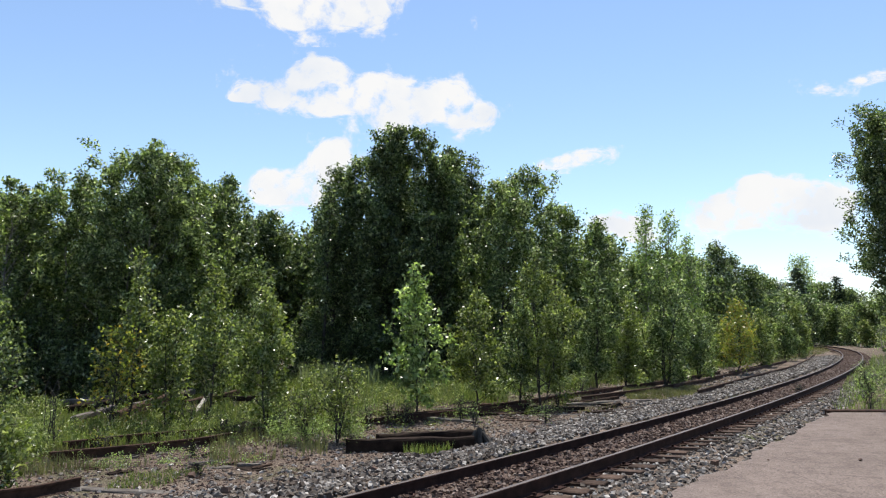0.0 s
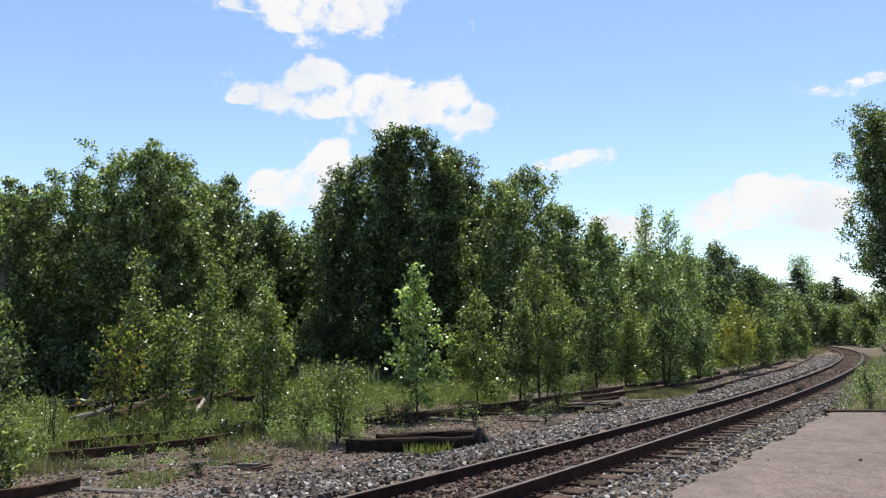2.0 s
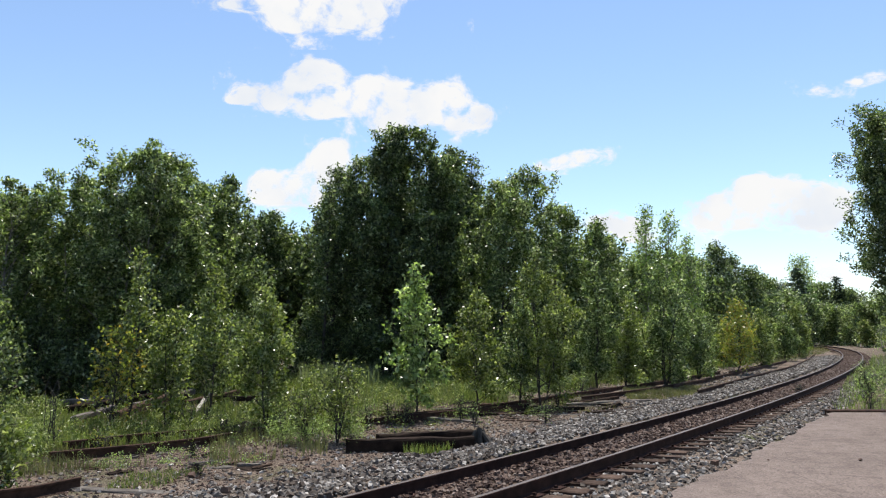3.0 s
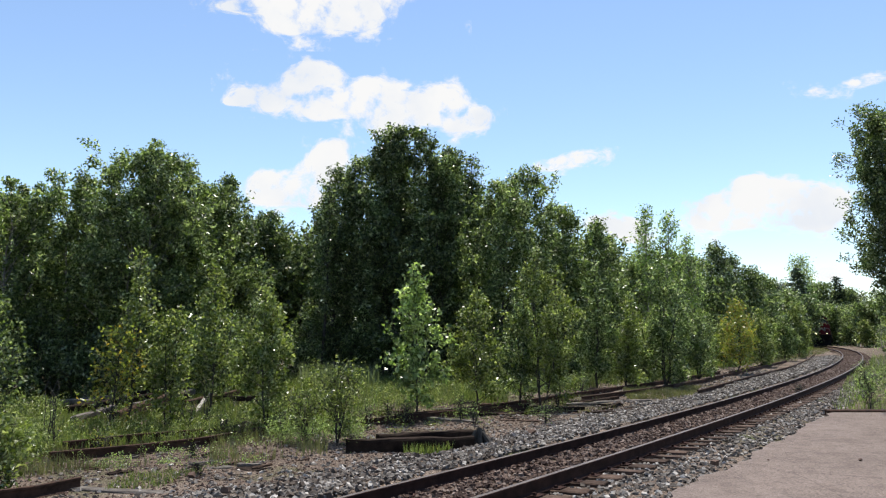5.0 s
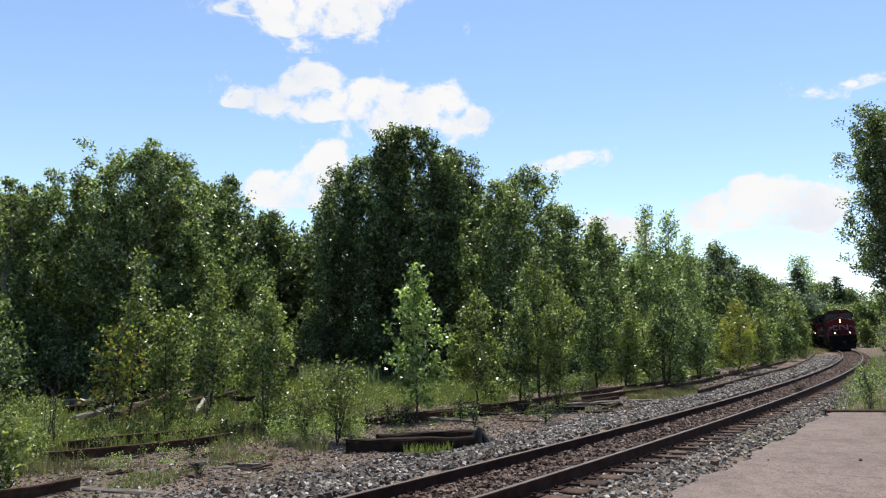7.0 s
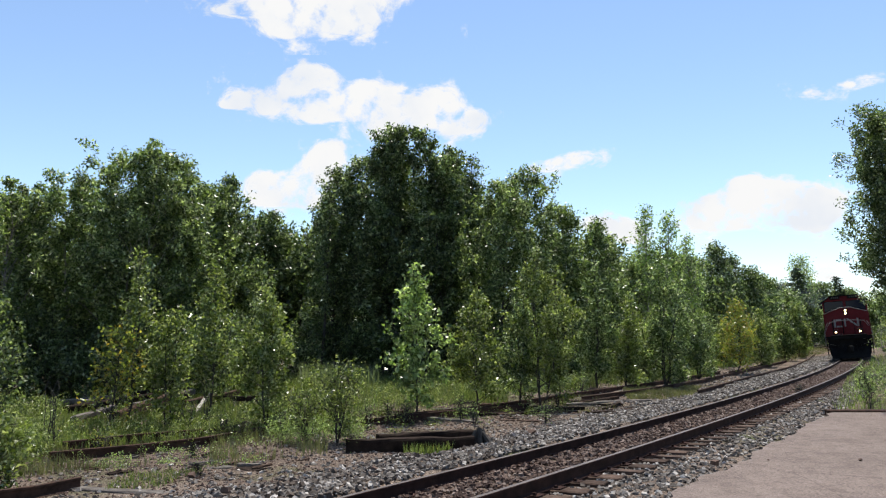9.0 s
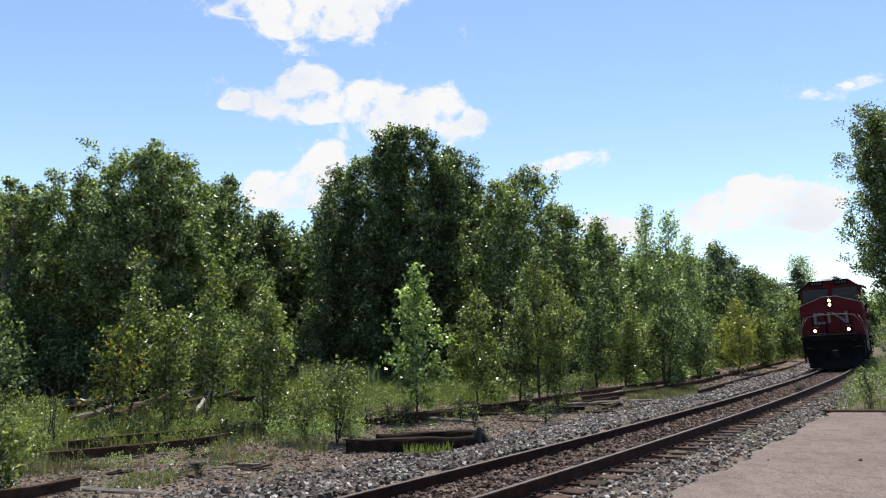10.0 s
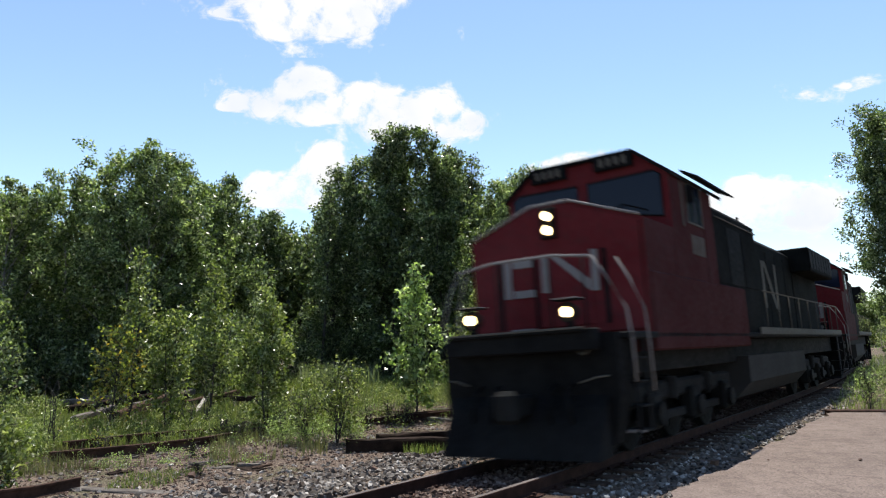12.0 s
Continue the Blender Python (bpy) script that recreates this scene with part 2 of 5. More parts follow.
def ground_z(x, y):
    off, _ = track_offset(x, y)
    tilt = math.tan(math.radians(CANT))
    left = np.interp(off, [-60, -9, -4.2, -3.2, -1.9, -1.3, 1.3, 1.9, 2.6, 60],
                     [-0.3, -0.42, -0.44, -0.4, -0.24, -0.2, -0.15, -0.16, -0.17, -0.15])
    near = np.abs(off) < 1.4
    left = np.where(near, -0.212 + off * tilt, left)
    x, y = np.atleast_1d(x), np.atleast_1d(y)
    wave = 0.05 * np.sin(x * 0.9 + 1.3 * np.sin(y * 0.5)) * np.sin(y * 0.7 + 0.4) + 0.02 * np.sin(x * 2.9 + y * 1.7)
    return left + np.where(off < -3.0, wave, 0.0)


def gz(x, y):
    return float(ground_z(x, y)[0])


# ---- ground ----
def axis_steps(lo, hi, near_lo, near_hi, fine):
    inner = list(np.arange(near_lo, near_hi, fine))
    out, d = [], fine
    v = near_hi
    while v < hi:
        out.append(v)
        d *= 1.25
        v += d
    pre, d, v = [], fine, near_lo
    while v > lo:
        d *= 1.25
        v -= d
        pre.append(v)
    return np.array(list(reversed(pre)) + inner + out + [hi])


def build_ground():
    xs, ys = axis_steps(-3000, 3000, -22, 40, 0.3), axis_steps(-3000, 3000, -2, 60, 0.3)
    gx, gy = np.meshgrid(xs, ys)
    z = ground_z(gx.ravel(), gy.ravel())
    verts = np.stack([gx.ravel(), gy.ravel(), z], axis=1)
    w = len(xs)
    faces = [(j * w + i, j * w + i + 1, (j + 1) * w + i + 1, (j + 1) * w + i) for j in range(len(ys) - 1) for i in range(w - 1)]
    ob = mesh_object("ground", verts, faces, GROUND, smooth=True)
    tagged(ob, "gravelly brown ground with moss and dirt", "ground", kind="structure")


def build_pavement():
    """The old asphalt platform beside the track, with a broken edge and cracks between its slabs."""
    rng = np.random.RandomState(5)
    edge = []
    for s in np.arange(-13.0, 13.2, 0.12):
        x, y, _, a = on_track(s)
        o = 2.25 + 0.05 * math.sin(s * 1.7) + 0.03 * math.sin(s * 5.3) + rng.uniform(-0.035, 0.035)
        edge.append((x + o * np.cos(a), y - o * np.sin(a)))
    far = edge[-1]
    outline = edge + [(far[0] + 12.0, far[1] - 0.15), (30.0, -14.0), (edge[0][0], -14.0)]
    bm = bmesh.new()
    prism(bm, outline, -0.25, -0.05, "z")
    root = part("pavement", bm, ASPHALT, None)
    tagged(root, "old worn pinkish-grey asphalt platform with cracks", "pavement", kind="structure")
    return far


build_ground()
PAVE_END = build_pavement()


# ---- rails and ties ----
RAIL = [(-0.068, -0.172), (0.068, -0.172), (0.068, -0.16), (0.012, -0.142), (0.009, -0.045), (0.036, -0.034), (0.036, -0.005), (0.03, 0.0), (-0.03, 0.0), (-0.036, -0.005), (-0.036, -0.034), (-0.009, -0.045), (-0.012, -0.142), (-0.068, -0.16)]


def rail_mesh(name, path, mat, head, parent, label=""):
    """The rail's section drawn along a path of (x, y, z, heading)."""
    verts, faces, slots = [], [], []
    n = len(RAIL)
    for x, y, z, a in path:
        for u, v in RAIL:
            verts.append((x + u * math.cos(a), y - u * math.sin(a), z + v))
    for i in range(len(path) - 1):
        for j in range(n):
            k = (j + 1) % n
            faces.append((i * n + j, i * n + k, (i + 1) * n + k, (i + 1) * n + j))
            slots.append(1 if j == 7 else 0)
    faces += [tuple(range(n)), tuple((len(path) - 1) * n + j for j in reversed(range(n)))]
    slots += [0, 0]
    ob = mesh_object(name, verts, faces, mat, parent, label)
    ob.data.materials.append(head)
    ob.data.polygons.foreach_set("material_index", slots)
    return ob


def build_main_track():
    root = tagged(new("railway_track"), "curved railway track with dark rusty rails on wooden ties", "railway track", kind="structure")
    for off in (-0.7525, 0.7525):
        path = [on_track(s, off) for s in np.arange(-13.0, 320.0, 1.0)]
        rail_mesh("rail", path, RAIL_SIDE, RAIL_HEAD, root, "dark rusty rail with a shiny worn head")
    rng = random.Random(3)
    kinds = []
    for k in range(4):
        bm = bmesh.new()
        boxed(bm, (-1.3, -0.115, -0.17), (1.3, 0.115, 0.0), None, 0.012)
        for v in bm.verts:
            v.co += Vector((rng.uniform(-0.02, 0.02), rng.uniform(-0.008, 0.008), rng.uniform(-0.006, 0.006)))
        me = bpy.data.meshes.new("tie")
        bm.to_mesh(me)
        bm.free()
        me.materials.append(TIE)
        kinds.append(me)
    for i in range(295):
        s = -9.0 + i * 0.53
        x, y, z, a = on_track(s, 0.0, -0.168)
        ob = new("tie", rng.choice(kinds))
        ob.parent = root
        ob.matrix_basis = pose(x, y, z, 0, -CANT, -math.degrees(a) + rng.uniform(-1, 1)) @ Matrix.Translation((rng.uniform(-0.04, 0.04), 0, rng.uniform(-0.008, 0.004)))
    # spiked plates under both rails of the near stretch
    bm = bmesh.new()
    for i in range(120):
        s = -9.0 + i * 0.53
        for off in (-0.7525, 0.7525):
            x, y, z, a = on_track(s, off, -0.17)
            m = pose(x, y, z, 0, -CANT, -math.degrees(a))
            boxed(bm, (-0.18, -0.09, -0.005), (0.18, 0.09, 0.012), m)
            for u in (-0.1, 0.1):
                boxed(bm, (u - 0.02, -0.06, 0.01), (u + 0.02, -0.03, 0.045), m)
    plates = part("tie_plate", bm, RAIL_SIDE, root, "rusty steel tie plates with spikes")
    plates["kind"] = "stuff"


build_main_track()


# ---- trees ----
def leaf_quads(rng, at, length, wide, droop=0.5, lie=0.25):
    """Small folded leaves at the points, their faces turned more or less upward, hanging a little."""
    n = len(at)
    up = rng.normal(size=(n, 3)) * 0.8
    up[:, 2] += lie
    up /= np.linalg.norm(up, axis=1)[:, None] + 1e-9
    a = rng.normal(size=(n, 3))
    a[:, 2] -= droop
    a -= up * (a * up).sum(axis=1)[:, None]
    a /= np.linalg.norm(a, axis=1)[:, None] + 1e-9
    b = np.cross(up, a)
    ln = length * rng.uniform(0.6, 1.3, n)[:, None]
    wd = wide * rng.uniform(0.65, 1.25, n)[:, None]
    c = up * wd * 0.25
    return np.stack([at - a * ln / 2, at + b * wd / 2 + c, at + a * ln / 2, at - b * wd / 2 + c], axis=1)


def crown_reach(kind, t):
    """The crown's half width, as a share of the widest, at the height t of the trunk (0 to 1)."""
    if kind == "conifer":
        return max(0.04, (1 - t) ** 0.85) * (0.9 if t > 0.1 else 0.5)
    if kind == "oval":
        return max(0.10, math.sin(math.pi * min(1, t ** 0.8)) ** 0.6)
    if kind == "airy":
        return max(0.08, math.sin(math.pi * min(1, t ** 0.75)) ** 0.8)
    if kind == "spire":
        return max(0.05, min(1.0, 0.55 + t * 1.8) * (1.02 - t) ** 0.8 * 1.2)
    if kind == "column":
        return max(0.08, min(1, (1 - t) * 1.5) ** 0.85)
    if kind == "dome":
        return max(0.22, 0.8 + 0.66 * t if t < 0.3 else math.sqrt(max(0.0, 1 - ((t - 0.3) / 0.72) ** 2)))
    return max(0.2, math.sin(math.pi * min(1, t ** 0.55)) ** 0.5)       # bush


def tree(name, label, x, y, h, half, kind, leaves, leaf, mat, bark=BARK, seed=0, stems=1, low=0.1, lean=(0, 0), limbs=None, spread=0.2, category="tree", group=""):
    rng = np.random.RandomState(seed + 11)
    root = tagged(new(name), label, category, group)
    root.location = (x, y, gz(x, y) - 0.03)
    wood, twigs, anchors, weights = [], [], [], []
    count = limbs or int(18 + h * 4.0)
    size = max(1.0, y / 28)
    sprays = 14 if y > 24 else 9
    for stem in range(stems):
        az = rng.uniform(0, 6.28)
        out = 0 if stems == 1 else half * rng.uniform(0.15, 0.5)
        hh = h * (1.0 if stem == 0 else rng.uniform(0.72, 0.96))
        ts = np.linspace(0, 1, 9)
        px = lean[0] * ts ** 1.5 + out * np.cos(az) * ts ** 0.8 + np.cumsum(rng.normal(0, 0.012 * hh, 9)) * (ts > 0)
        py = lean[1] * ts ** 1.5 + out * np.sin(az) * ts ** 0.8 + np.cumsum(rng.normal(0, 0.012 * hh, 9)) * (ts > 0)
        pz = hh * ts
        thick = ((0.010 + 0.0085 * hh) if y > 24 else (0.006 + 0.0055 * hh)) / (1 if stems == 1 else 1.35)
        line = np.stack([px, py, pz], axis=1)
        wood.append((line, thick * (1 - 0.93 * ts) + 0.004))
        for i in range(count // stems + 3):
            t = low + (0.985 - low) * ((i + rng.uniform(0, 1)) / (count // stems + 3))
            a = i * 2.4 + rng.uniform(-0.5, 0.5)
            p0 = np.array([np.interp(t, ts, v) for v in (px, py, pz)])
            inner = (t - low) / (1 - low)
            reach = half * (1 if stems == 1 else 0.72) * crown_reach(kind, max(0.02, inner)) * rng.uniform(0.62, 1.12)
            if kind == "conifer":
                rise = -0.12 * reach + 0.1 * reach * t
            elif kind == "spire":
                rise = reach * rng.uniform(0.35, 1.0)
            else:
                rise = reach * rng.uniform(0.7, 1.5) * (0.75 + 0.6 * t)
            rise = min(rise, hh * 1.03 - p0[2])
            ks = np.linspace(0, 1, 4)
            bow = rng.uniform(-0.1, 0.25) * reach
            arm = p0 + np.stack([np.cos(a) * reach * ks, np.sin(a) * reach * ks, rise * ks + bow * np.sin(ks * np.pi)], axis=1)
            arm[1:] += rng.normal(0, 0.03 * reach + 0.005, (3, 3))
            wood.append((arm, (thick * (1 - t) * 0.45 + 0.006) * (1 - 0.85 * ks)))
            for q in range(sprays):
                k = 1.0 if q == 0 else rng.uniform(0.25, 1.0) ** 0.8
                s0 = arm[0] + (arm[-1] - arm[0]) * k
                d = np.array([np.cos(a), np.sin(a), 1.0]) * rng.uniform(0.1, 0.6) + rng.normal(0, 0.5, 3) * np.array([1, 1, 1.3])
                if kind == "conifer":
                    d = np.array([np.cos(a), np.sin(a), -0.15]) * 0.5 + rng.normal(0, 0.4, 3) * np.array([1, 1, 0.2])
                tip = s0 + d * (0.2 * reach + 0.16 * size)
                tip[2] = min(tip[2], hh * 1.02)
                if q % 2 == 0:
                    twigs.append((np.stack([s0, tip]), np.array([0.005, 0.002]) * (1 + 0.05 * hh)))
                anchors.append((s0, tip))
                weights.append((0.15 * half + reach) * math.exp(rng.normal(0, 0.55)))
    verts, faces = sweep(wood, 4)
    more, ends = sweep(twigs, 3)
    faces += [tuple(i + len(verts) for i in f) for f in ends]
    verts += more
    mesh_object("trunk", verts, faces, bark, root, "trunk with thin limbs")
    ends = np.array(anchors)
    wt = np.array(weights)
    pick = rng.choice(len(ends), leaves, p=wt / wt.sum())
    along_twig = 0.35 + 0.75 * rng.rand(leaves)[:, None] ** 0.7
    at = ends[pick, 0] + (ends[pick, 1] - ends[pick, 0]) * along_twig
    off = rng.normal(size=(leaves, 3))
    off *= np.minimum(1, 1.7 / (np.linalg.norm(off, axis=1)[:, None] + 1e-6))
    pos = at + off * spread * np.array([1, 1, 1.15 if kind != "conifer" else 0.4])
    pos[:, 2] = np.maximum(pos[:, 2], 0.05)
    q = leaf_quads(rng, pos, leaf, leaf * (0.62 if kind != "conifer" else 0.4))
    if y < 24:
        quads_object("crown", q, mat, root)
    else:
        tris_object("crown", np.stack([q[:, 0], q[:, 1] + (q[:, 2] - q[:, 0]) * 0.45, q[:, 3] + (q[:, 2] - q[:, 0]) * 0.45], axis=1), mat, root)
    return root


COS_TILT = math.cos(radians(6.84))


def across(px, y):
    """The place across at which a thing y metres ahead stands, from its bearing (784 is straight ahead)."""
    return (px - 784) / 1271.4 * y * COS_TILT


def tall(py, y, base=-0.4):
    """The height over the ground of a thing y metres ahead, from the bearing of its top (593.5 is level)."""
    return (593.5 - py) / 1271.4 * y * 1.01 + EYE - base


def spot(px, py, z=-0.42):
    """The place on ground of height z that lies on that bearing."""
    d = Vector(((px - 784) / 1271.4, (441 - py) / 1271.4, -1.0))
    d = Euler((radians(96.84), 0, 0)).to_matrix() @ d
    k = (z - EYE) / d.z
    return d.x * k, d.y * k


GREEN_BIRCH = "leafy green birch tree in a dense summer thicket"
DARK_TREE = "tall dark green broadleaf tree with hanging branches"
SWAYING, PLANTED = [], []


def forest_tree(px, top, y, hw, kind, leaves, leaf, mat, bark, stems, low, label):
    i = len(PLANTED)
    if 450 < px < 880:
        y, leaf = y + 8.5, leaf * 1.15
    x = across(px, y)
    airy = kind == "airy"
    spread = min(0.4, 0.0038 * y + 0.01) if kind != "conifer" else 0.22
    t = tree("tree", label, x, y, tall(top, y, gz(x, y)) * 0.97, hw / 1271.4 * y * (1.25 if px < 450 or kind == "conifer" else 1.08 if px < 880 else 1.16 if px < 1260 and not airy else 1.0), kind, int(leaves * (1.3 if airy else 1.55)), leaf * 1.2, mat, bark, 100 + i, stems, low if airy else low * 0.4, spread=spread, group="trees of the thicket")
    if i < 18:
        SWAYING.append((t, 0.35 + 0.25 * (i in (2, 3)), i))
    PLANTED.append(t)


def sapling(px, top, y, hw, kind, leaves, leaf, mat, bark, stems, low, label):
    i = len(PLANTED)
    x = across(px, y)
    kind = "spire" if kind in ("oval", "airy") and tall(top, y) > 1.9 else kind
    t = tree("sapling", label, x, y, tall(top, y, gz(x, y)), hw / 1271.4 * y, kind, int(leaves * 0.85), leaf * 1.22, mat, bark, 300 + i, stems, low * 0.5, spread=0.085 if y < 25 else 0.13, group="saplings along the siding", category="sapling", limbs=26)
    PLANTED.append(t)


# bearing, bearing of the top, distance, half breadth, kind, leaves, leaf size, material, bark, stems, low, label
forest_tree(-70, 330, 27, 95, "oval", 12000, 0.12, BIRCH_LEAF, PALE_BARK, 2, 0.12, GREEN_BIRCH)
forest_tree(45, 325, 27, 85, "oval", 16000, 0.12, BIRCH_LEAF, PALE_BARK, 2, 0.12, GREEN_BIRCH)
forest_tree(195, 256, 25.5, 84, "dome", 17000, 0.11, BIRCH_LEAF, PALE_BARK, 3, 0.12, "broad green birch with several stems and fluttering leaves")
forest_tree(275, 275, 27, 70, "dome", 13000, 0.11, BIRCH_LEAF, PALE_BARK, 2, 0.12, GREEN_BIRCH)
forest_tree(335, 330, 30, 55, "oval", 10000, 0.13, BIRCH_LEAF, BARK, 1, 0.12, GREEN_BIRCH)
forest_tree(405, 310, 32, 55, "column", 14000, 0.13, DARK_LEAF, BARK, 1, 0.1, "dark green maple tree at the edge of the thicket")
forest_tree(470, 378, 33, 62, "oval", 12000, 0.14, DARK_LEAF, BARK, 2, 0.05, "rounded dark green tree")
forest_tree(535, 385, 36, 60, "oval", 10000, 0.15, DARK_LEAF, BARK, 2, 0.05, "rounded dark green tree")
forest_tree(592, 288, 30, 44, "oval", 12000, 0.13, DARK_LEAF, BARK, 1, 0.12, DARK_TREE)
forest_tree(120, 318, 26.5, 70, "dome", 10000, 0.12, BIRCH_LEAF, PALE_BARK, 2, 0.1, GREEN_BIRCH)
forest_tree(238, 268, 25, 70, "dome", 12000, 0.11, BIRCH_LEAF, PALE_BARK, 2, 0.1, GREEN_BIRCH)
forest_tree(310, 312, 27, 55, "dome", 9000, 0.12, BIRCH_LEAF, PALE_BARK, 1, 0.1, GREEN_BIRCH)
forest_tree(0, 350, 25, 70, "dome", 9000, 0.12, BIRCH_LEAF, PALE_BARK, 1, 0.1, GREEN_BIRCH)
forest_tree(712, 268, 30.5, 40, "dome", 10000, 0.13, DARK_LEAF, BARK, 1, 0.06, DARK_TREE)
forest_tree(797, 262, 29.5, 36, "dome", 10000, 0.13, DARK_LEAF, BARK, 1, 0.06, DARK_TREE)
forest_tree(637, 272, 29.5, 38, "dome", 9000, 0.13, DARK_LEAF, BARK, 1, 0.06, DARK_TREE)
forest_tree(672, 232, 29, 46, "dome", 20000, 0.13, DARK_LEAF, BARK, 1, 0.06, DARK_TREE)
forest_tree(752, 226, 28, 52, "dome", 20000, 0.13, DARK_LEAF, BARK, 2, 0.06, DARK_TREE)
forest_tree(838, 297, 31, 62, "dome", 14000, 0.13, DARK_LEAF, BARK, 2, 0.06, DARK_TREE)
forest_tree(690, 380, 27.5, 85, "dome", 9000, 0.13, DARK_LEAF, BARK, 2, 0.04, DARK_TREE)
forest_tree(800, 390, 27.5, 85, "dome", 9000, 0.13, DARK_LEAF, BARK, 2, 0.04, DARK_TREE)
forest_tree(570, 325, 29, 22, "airy", 1600, 0.12, DARK_LEAF, BARK, 1, 0.3, "slim tree with drooping leafy branches")
forest_tree(845, 272, 32, 22, "airy", 1500, 0.13, DARK_LEAF, BARK, 1, 0.5, "slim tree with a thin spire of leaves")
forest_tree(880, 322, 34, 55, "oval", 10000, 0.14, BIRCH_LEAF, BARK, 1, 0.08, GREEN_BIRCH)
forest_tree(938, 298, 37, 48, "oval", 7500, 0.14, BIRCH_LEAF, BARK, 1, 0.25, "open-crowned birch with sky between its branches")
forest_tree(1000, 372, 39, 48, "oval", 9000, 0.15, BIRCH_LEAF, BARK, 1, 0.08, GREEN_BIRCH)
forest_tree(1045, 388, 40, 48, "column", 9000, 0.15, BIRCH_LEAF, BARK, 1, 0.06, GREEN_BIRCH)
forest_tree(1085, 415, 44, 34, "column", 7000, 0.16, BIRCH_LEAF, BARK, 1, 0.06, GREEN_BIRCH)
forest_tree(1160, 358, 47, 19, "airy", 1700, 0.17, PALE_LEAF, PALE_BARK, 1, 0.2, "thin pale poplar with an open feathery crown")
forest_tree(1200, 366, 46, 20, "airy", 2000, 0.17, PALE_LEAF, PALE_BARK, 1, 0.2, "thin pale poplar with an open feathery crown")
forest_tree(1135, 425, 50, 22, "airy", 1500, 0.17, PALE_LEAF, PALE_BARK, 1, 0.2, "thin pale poplar with an open feathery crown")
forest_tree(1222, 410, 47, 16, "airy", 1200, 0.17, PALE_LEAF, PALE_BARK, 1, 0.2, "thin pale poplar with an open feathery crown")
forest_tree(1140, 470, 50, 45, "oval", 7000, 0.18, BIRCH_LEAF, BARK, 1, 0.05, GREEN_BIRCH)
forest_tree(1215, 460, 52, 40, "oval", 6000, 0.18, BIRCH_LEAF, BARK, 1, 0.05, GREEN_BIRCH)
forest_tree(1265, 434, 62, 34, "column", 7000, 0.2, DARK_LEAF, BARK, 1, 0.05, "dark pointed tree in the row along the line")
forest_tree(1298, 450, 66, 28, "column", 6000, 0.2, DARK_LEAF, BARK, 1, 0.05, "dark pointed tree in the row along the line")
forest_tree(1328, 478, 74, 26, "oval", 5000, 0.22, DARK_LEAF, BARK, 1, 0.05, GREEN_BIRCH)
forest_tree(1352, 500, 84, 24, "oval", 5000, 0.24, BIRCH_LEAF, BARK, 1, 0.05, GREEN_BIRCH)
forest_tree(1378, 500, 100, 24, "conifer", 5000, 0.3, NEEDLE, BARK, 1, 0.05, "small dark spruce in the distance")
forest_tree(1358, 508, 105, 20, "conifer", 3000, 0.3, NEEDLE, BARK, 1, 0.05, "small dark spruce in the distance")
forest_tree(1408, 470, 120, 30, "conifer", 8000, 0.33, NEEDLE, BARK, 1, 0.03, "tall dark spruce in the distance")
forest_tree(1430, 453, 135, 20, "airy", 2200, 0.35, PALE_LEAF, BARK, 1, 0.2, "open feathery poplar in the distance")
forest_tree(1480, 486, 150, 19, "conifer", 6000, 0.38, NEEDLE, BARK, 1, 0.03, "slim dark spruce in the distance")
forest_tree(1455, 505, 150, 22, "oval", 3500, 0.4, DARK_LEAF, BARK, 1, 0.03, "distant dark green tree at the bend")
forest_tree(1505, 520, 150, 26, "oval", 3500, 0.4, DARK_LEAF, BARK, 1, 0.03, "distant dark green tree at the bend")
forest_tree(1392, 520, 92, 22, "oval", 4500, 0.26, BIRCH_LEAF, BARK, 1, 0.03, GREEN_BIRCH)
forest_tree(1425, 530, 118, 20, "oval", 4500, 0.3, DARK_LEAF, BARK, 1, 0.03, GREEN_BIRCH)
forest_tree(1450, 540, 141, 24, "bush", 4500, 0.34, BIRCH_LEAF, BARK, 2, 0.0, "broad light green tree at the bend")
forest_tree(1480, 545, 138, 24, "bush", 4500, 0.34, BIRCH_LEAF, BARK, 2, 0.0, "broad light green tree at the bend")
forest_tree(1508, 550, 132, 22, "bush", 4500, 0.32, BIRCH_LEAF, BARK, 2, 0.0, "broad light green tree at the bend")
forest_tree(1535, 540, 122, 26, "bush", 4500, 0.32, BIRCH_LEAF, BARK, 2, 0.0, "broad light green tree at the bend")
forest_tree(1580, 520, 118, 40, "bush", 4500, 0.32, BIRCH_LEAF, BARK, 2, 0.0, "broad light green tree at the bend")
sapling(232, 448, 18, 42, "airy", 2200, 0.085, YOUNG_LEAF, BARK, 1, 0.12, "slim young birch sapling with bright leaves")
sapling(205, 590, 17.2, 45, "bush", 900, 0.085, YELLOW_LEAF, BARK, 1, 0.1, "low sapling with yellow and orange leaves")
sapling(300, 555, 17.4, 48, "bush", 2600, 0.085, YOUNG_LEAF, BARK, 2, 0.1, "bushy bright green sapling")
sapling(375, 470, 20, 42, "oval", 2600, 0.09, YOUNG_LEAF, BARK, 1, 0.12, "bushy bright green sapling")
sapling(475, 508, 17, 62, "oval", 5200, 0.08, YOUNG_LEAF, BARK, 2, 0.12, "bright green birch sapling with a full round crown")
sapling(600, 640, 15.2, 60, "airy", 1800, 0.062, YOUNG_LEAF, BARK, 6, 0.05, "low leafy shrub among the weeds")
sapling(545, 690, 15.2, 48, "airy", 800, 0.06, YOUNG_LEAF, BARK, 5, 0.05, "low leafy shrub among the weeds")
